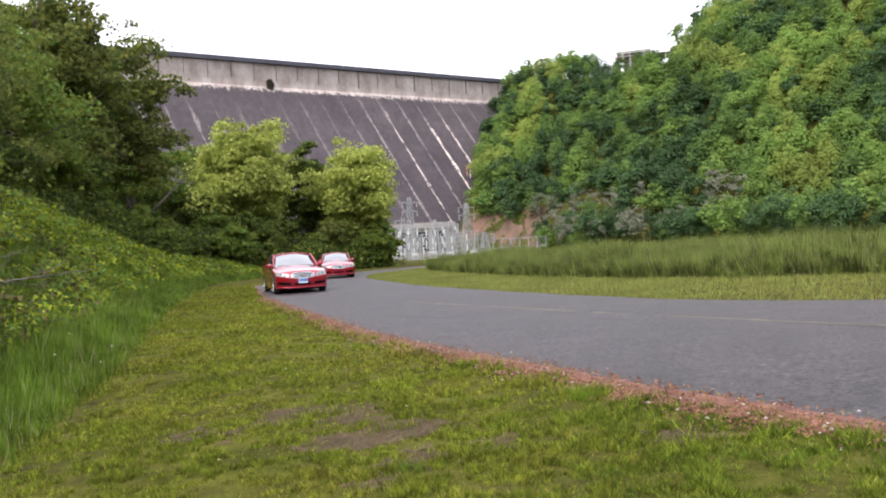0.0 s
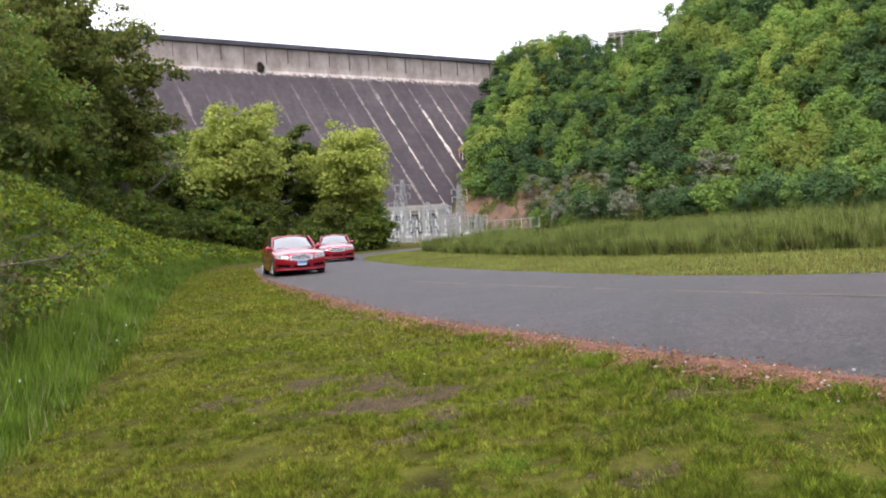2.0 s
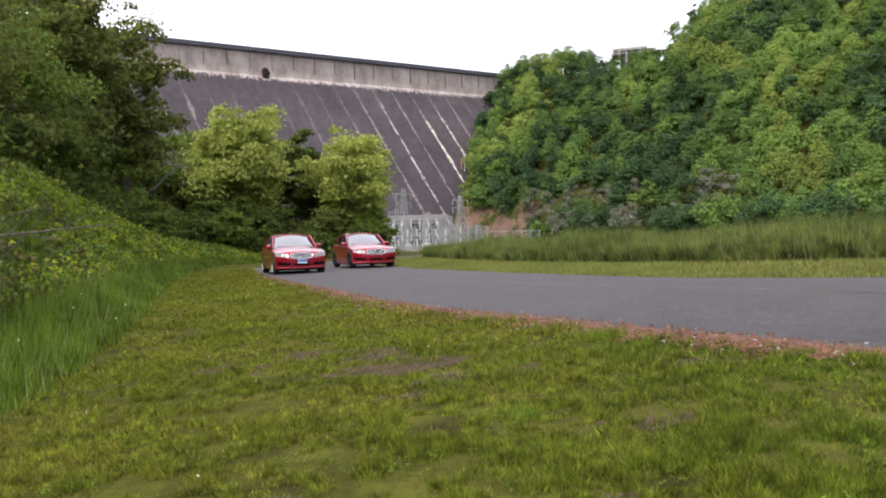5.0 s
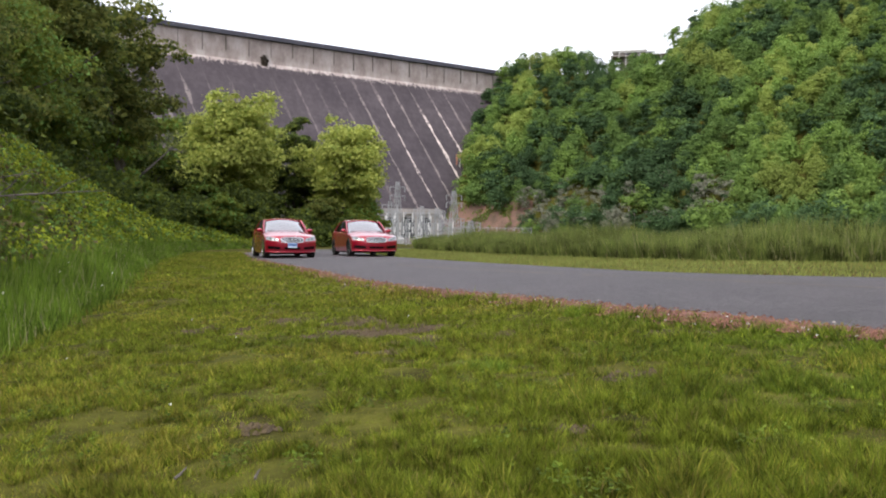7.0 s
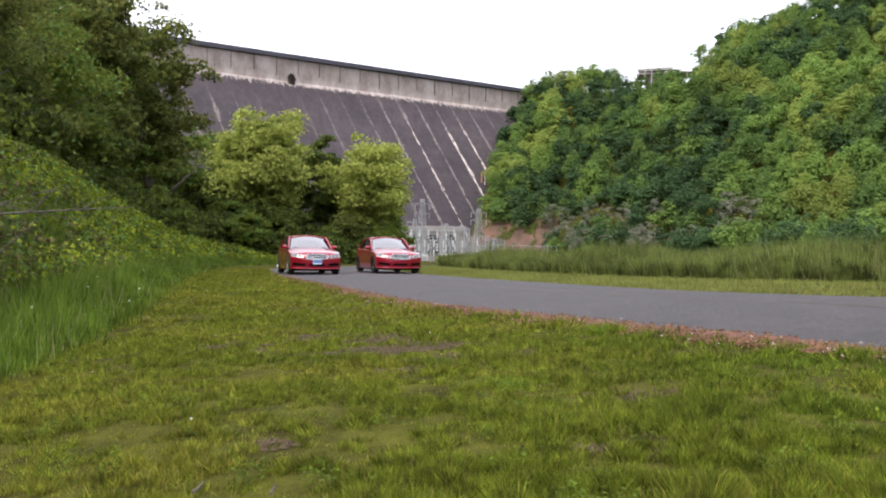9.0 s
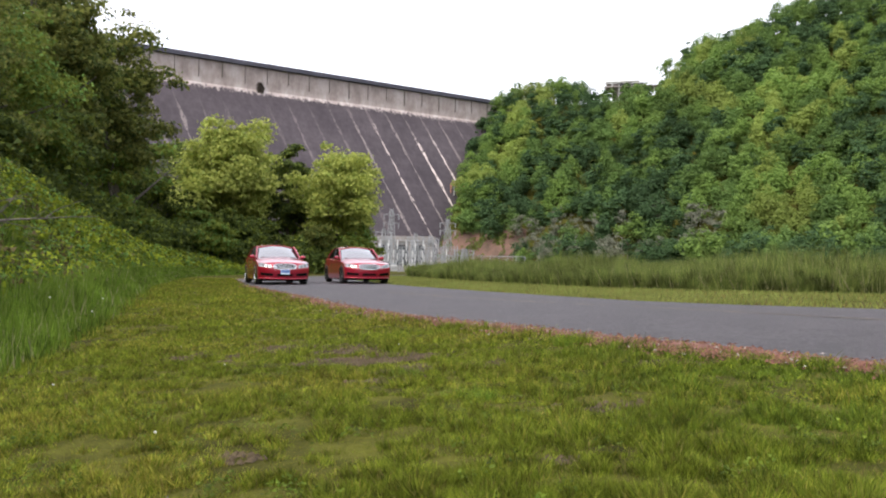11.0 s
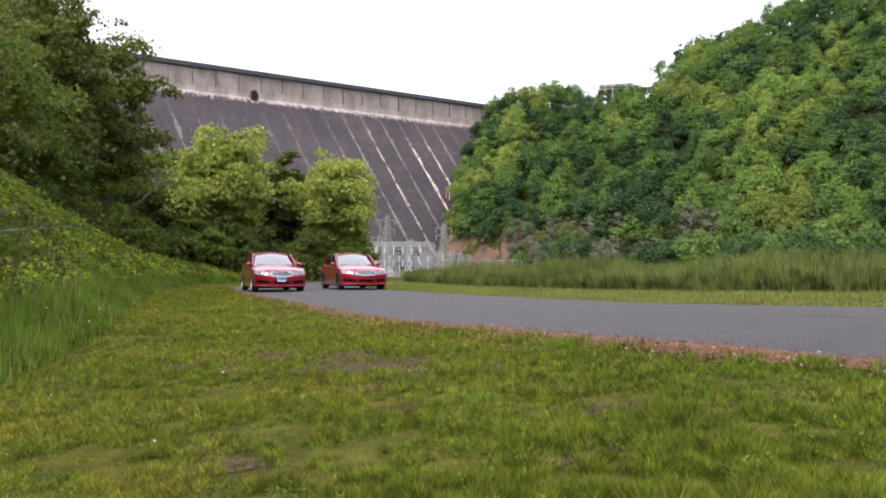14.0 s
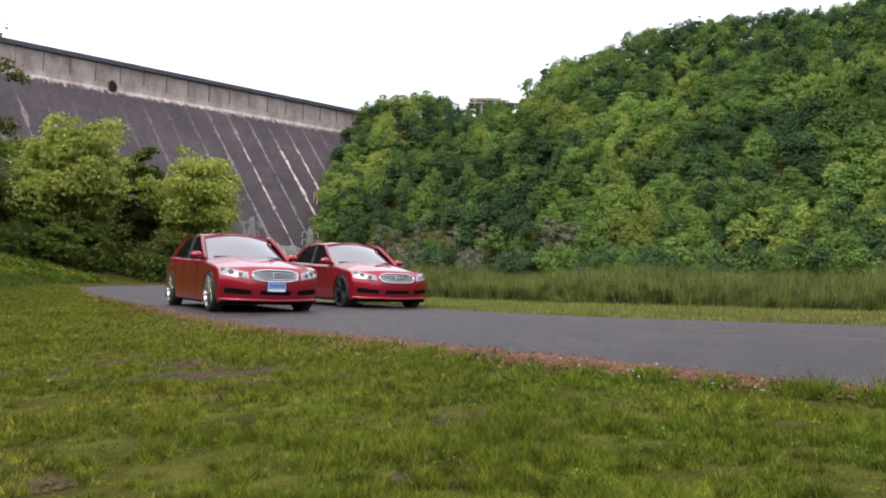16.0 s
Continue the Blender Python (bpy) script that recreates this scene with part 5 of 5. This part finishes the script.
        for cx, cz, cr in ((0.575, 0.630, 0.038), (0.70, 0.664, 0.042)):
            bm = bmesh.new()
            ring = [bm.verts.new((s * (cx + cr * math.cos(q)), front_y(cx + cr * math.cos(q), cz + cr * math.sin(q)) + 0.022, cz + cr * math.sin(q))) for q in np.linspace(0, 2 * math.pi, 17)[:-1]]
            bm.faces.new(ring)
            part("reflector", bm, BLACK_TRIM, hl)
        # lower side intake: a flat panel with the hole's shade in its colour
        bm = bmesh.new()
        patch(bm, np.linspace(0.40, 0.79, 11), lambda x: (0.300 + 0.05 * (x - 0.4), 0.375 + 0.10 * (x - 0.4)), 0.010, s)
        part("side_intake", bm, SHADE_BLACK, car, "black side air intake", smooth=True)
        for y in (1.425, -1.425):
            car_wheel(car, s * 0.78, y, rim_material, rim_label)
        for yy in (0.62, -0.42):
            bm = bmesh.new()
            tube(bm, [(s * (half_width(yy) - 0.05 * max(0, (0.40 - z) / 0.3) ** 2 - 0.012 * math.exp(-((z - 0.66) / 0.05) ** 2) - 0.001), yy, z) for z in np.linspace(0.26, 0.84, 9)], 0.0045, 5, 1)
            part("door_seam", bm, BLACK_TRIM, car)
        bm = bmesh.new()
        bar(bm, (s * 0.893, -0.18, 0.74), (s * 0.893, 0.0, 0.745), 0.016, 6)
        part("door_handle", bm, PAINT, car)
    # grille: slats over a panel painted near-black for the shade behind them
    def gr(x):
        t = abs(x) / 0.375
        return 0.530 + 0.045 * t**4, 0.705 - 0.045 * t**4
    bm = bmesh.new()
    patch(bm, np.linspace(-0.375, 0.375, 21), gr, 0.012)
    grille = part("grille", bm, SHADE_BLACK, car, "oval chrome grille with wave slats", smooth=True)
    bm = bmesh.new()
    for k in (0, 1):
        xs2 = np.linspace(-0.385, 0.385, 25)
        pts = [(x, front_y(x, gr(x)[k]) + 0.016, gr(min(abs(x), 0.375))[k] + (-0.006 if k == 0 else 0.006)) for x in xs2]
        tube(bm, pts, 0.014, 6, 1)
    for s in (1, -1):
        z0, z1 = gr(0.375)
        bar(bm, (s * 0.385, front_y(0.385, z0) + 0.016, z0 - 0.006), (s * 0.385, front_y(0.385, z1) + 0.016, z1 + 0.006), 0.014, 6)
    part("grille_frame", bm, CHROME, grille, smooth=True)
    for k in range(5):
        bm = bmesh.new()
        f = (k + 1) / 6
        pts = []
        for x in np.linspace(-0.37, 0.37, 17):
            lo, hi = gr(x)
            z = lo + (hi - lo) * f
            pts.append((x, front_y(x, z) + 0.018, z))
        tube(bm, pts, 0.0058, 6, 1)
        part("slat", bm, CHROME, grille)
    bm = bmesh.new()
    ring = [(0.062 * math.cos(q), front_y(0, 0.62) + 0.03, 0.62 + 0.03 * math.sin(q)) for q in np.linspace(0, 2 * math.pi, 21)]
    for p, q in zip(ring, ring[1:]):
        bar(bm, p, q, 0.010, 6)
    part("badge", bm, CHROME, grille, "plain chrome oval badge")
    # flat panel, near-black to paint in the opening's shade
    bm = bmesh.new()
    patch(bm, np.linspace(-0.26, 0.26, 11), lambda x: (0.300, 0.370), 0.010)
    part("centre_intake", bm, SHADE_BLACK, car, smooth=True)
    bm = bmesh.new()
    for x0, x1 in ((-0.84, 0.84),):
        pts = [(x, front_y(x, 0.20) + 0.012, 0.205 + 0.015 * abs(x)) for x in np.linspace(x0, x1, 25)]
        tube(bm, pts, 0.022, 8, 1)
    part("chin_spoiler", bm, PAINT, car, smooth=True)
    bm = bmesh.new()
    for s in (1, -1):
        bar(bm, (s * 0.08, 0.79, 0.955), (s * 0.62, 0.70, 0.945), 0.012, 5)
    part("wiper", bm, BLACK_TRIM, car)
    if plate:
        y = front_y(0, 0.43) + 0.02
        bm = bmesh.new()
        box(bm, -0.155, 0.155, y, y + 0.012, 0.355, 0.510, 0.004)
        pl = part("number_plate", bm, PLATE_BLUE, car, "blue and white number plate")
        bm = bmesh.new()
        box(bm, -0.145, 0.145, y + 0.013, y + 0.016, 0.362, 0.395)
        part("plate_band", bm, PLATE_WHITE, pl)
        for k in range(6):
            bm = bmesh.new()
            box(bm, -0.125 + 0.042 * k, -0.100 + 0.042 * k, y + 0.013, y + 0.016, 0.425, 0.485)
            part("bar", bm, PLATE_NAVY, pl)
    for ob in car.children:
        if ob.name.split(".")[0] in ("windscreen", "roof", "rear_window", "side_window", "front_pillar", "centre_pillar", "rear_pillar", "roof_rail"):
            for v in ob.data.vertices:
                v.co = lofty(*v.co)
    return car


lead_car = build_car("glossy red sedan with silver wheels and front number plate", CHROME, "bright silver multi-spoke rim", True)
second_car = build_car("glossy red sedan with black wheels and no front plate", BLACK_RIM, "black multi-spoke rim", False)


# ---- what moves ----
def glide(t, pairs):
    """A smooth monotone curve through (t, value) pairs."""
    ts, vs = np.array(pairs).T
    d = np.diff(vs) / np.diff(ts)
    m = np.concatenate([[d[0]], np.where(d[:-1] * d[1:] <= 0, 0, 2 * d[:-1] * d[1:] / np.where(d[:-1] + d[1:] == 0, 1, d[:-1] + d[1:])), [d[-1]]])
    k = int(np.clip(np.searchsorted(ts, t, side="right") - 1, 0, len(ts) - 2))
    h = ts[k + 1] - ts[k]
    u = min(max((t - ts[k]) / h, 0), 1)
    return float(vs[k] * (1 + 2 * u) * (1 - u) ** 2 + m[k] * h * u * (1 - u) ** 2 + vs[k + 1] * u * u * (3 - 2 * u) + m[k + 1] * h * u * u * (u - 1))


# metres driven, time by time
LEAD_RUN = [(0, 0), (14.1, 0), (14.5, 1.0), (15, 3.95), (15.5, 8.7), (16, 14.9)]
LEAD_PATH = [(0, -6.36, 29.40), (6, -4.28, 23.95), (14.9, -1.30, 15.95), (20, 0.76, 11.2)]
SECOND_RUN = [(0, 0), (1, 0.6), (2, 2.3), (3, 5.9), (3.5, 7.9), (4, 9.5), (5, 12.2), (5.7, 13.4), (6.3, 13.85), (14.1, 13.85), (14.5, 15.15), (15, 18.25), (15.5, 22.7), (16, 27.86)]
SECOND_PATH = [(0, -7.50, 45.1), (8.43, -5.55, 36.9), (13.85, -3.70, 31.80), (18.25, -2.25, 27.68), (20.24, -1.62, 25.80), (22.7, -0.92, 23.45), (27.86, 1.00, 18.6), (33, 2.9, 13.9)]


def place_on(path, run):
    d, x, y = np.array(path).T
    px, py = (lambda s: glide(s, list(zip(d, x)))), (lambda s: glide(s, list(zip(d, y))))
    a, b = max(run - 0.7, 0), run + 0.7
    return px(run), py(run), math.degrees(math.atan2(px(b) - px(a), -(py(b) - py(a))))


def motions():
    for car, run, path, lift in ((lead_car, LEAD_RUN, LEAD_PATH, 0.022), (second_car, SECOND_RUN, SECOND_PATH, 0.026)):
        times = [0.0] + [k / 10 for k in range(1, 160) if glide(k / 10 - 0.1, run) != glide(k / 10 + 0.1, run)] + [16.0]
        rows = []
        for t in times:
            x, y, turn = place_on(path, glide(t, run))
            rows.append((t, pose(x, y, float(height(x, y)) + lift, 0, 0, 180 + turn)))
        walk(car, rows)
        fine = [0.0] + [k / 30 for k in range(1, 480) if glide(k / 30 - 0.04, run) != glide(k / 30 + 0.04, run)] + [16.0]
        for w in [c for c in car.children if c.name.startswith("wheel")]:
            walk(w, [(t, Matrix.Translation(w.location) @ pose(0, 0, 0, -math.degrees(glide(t, run) / 0.335), 0, 0)) for t in fine])


motions()
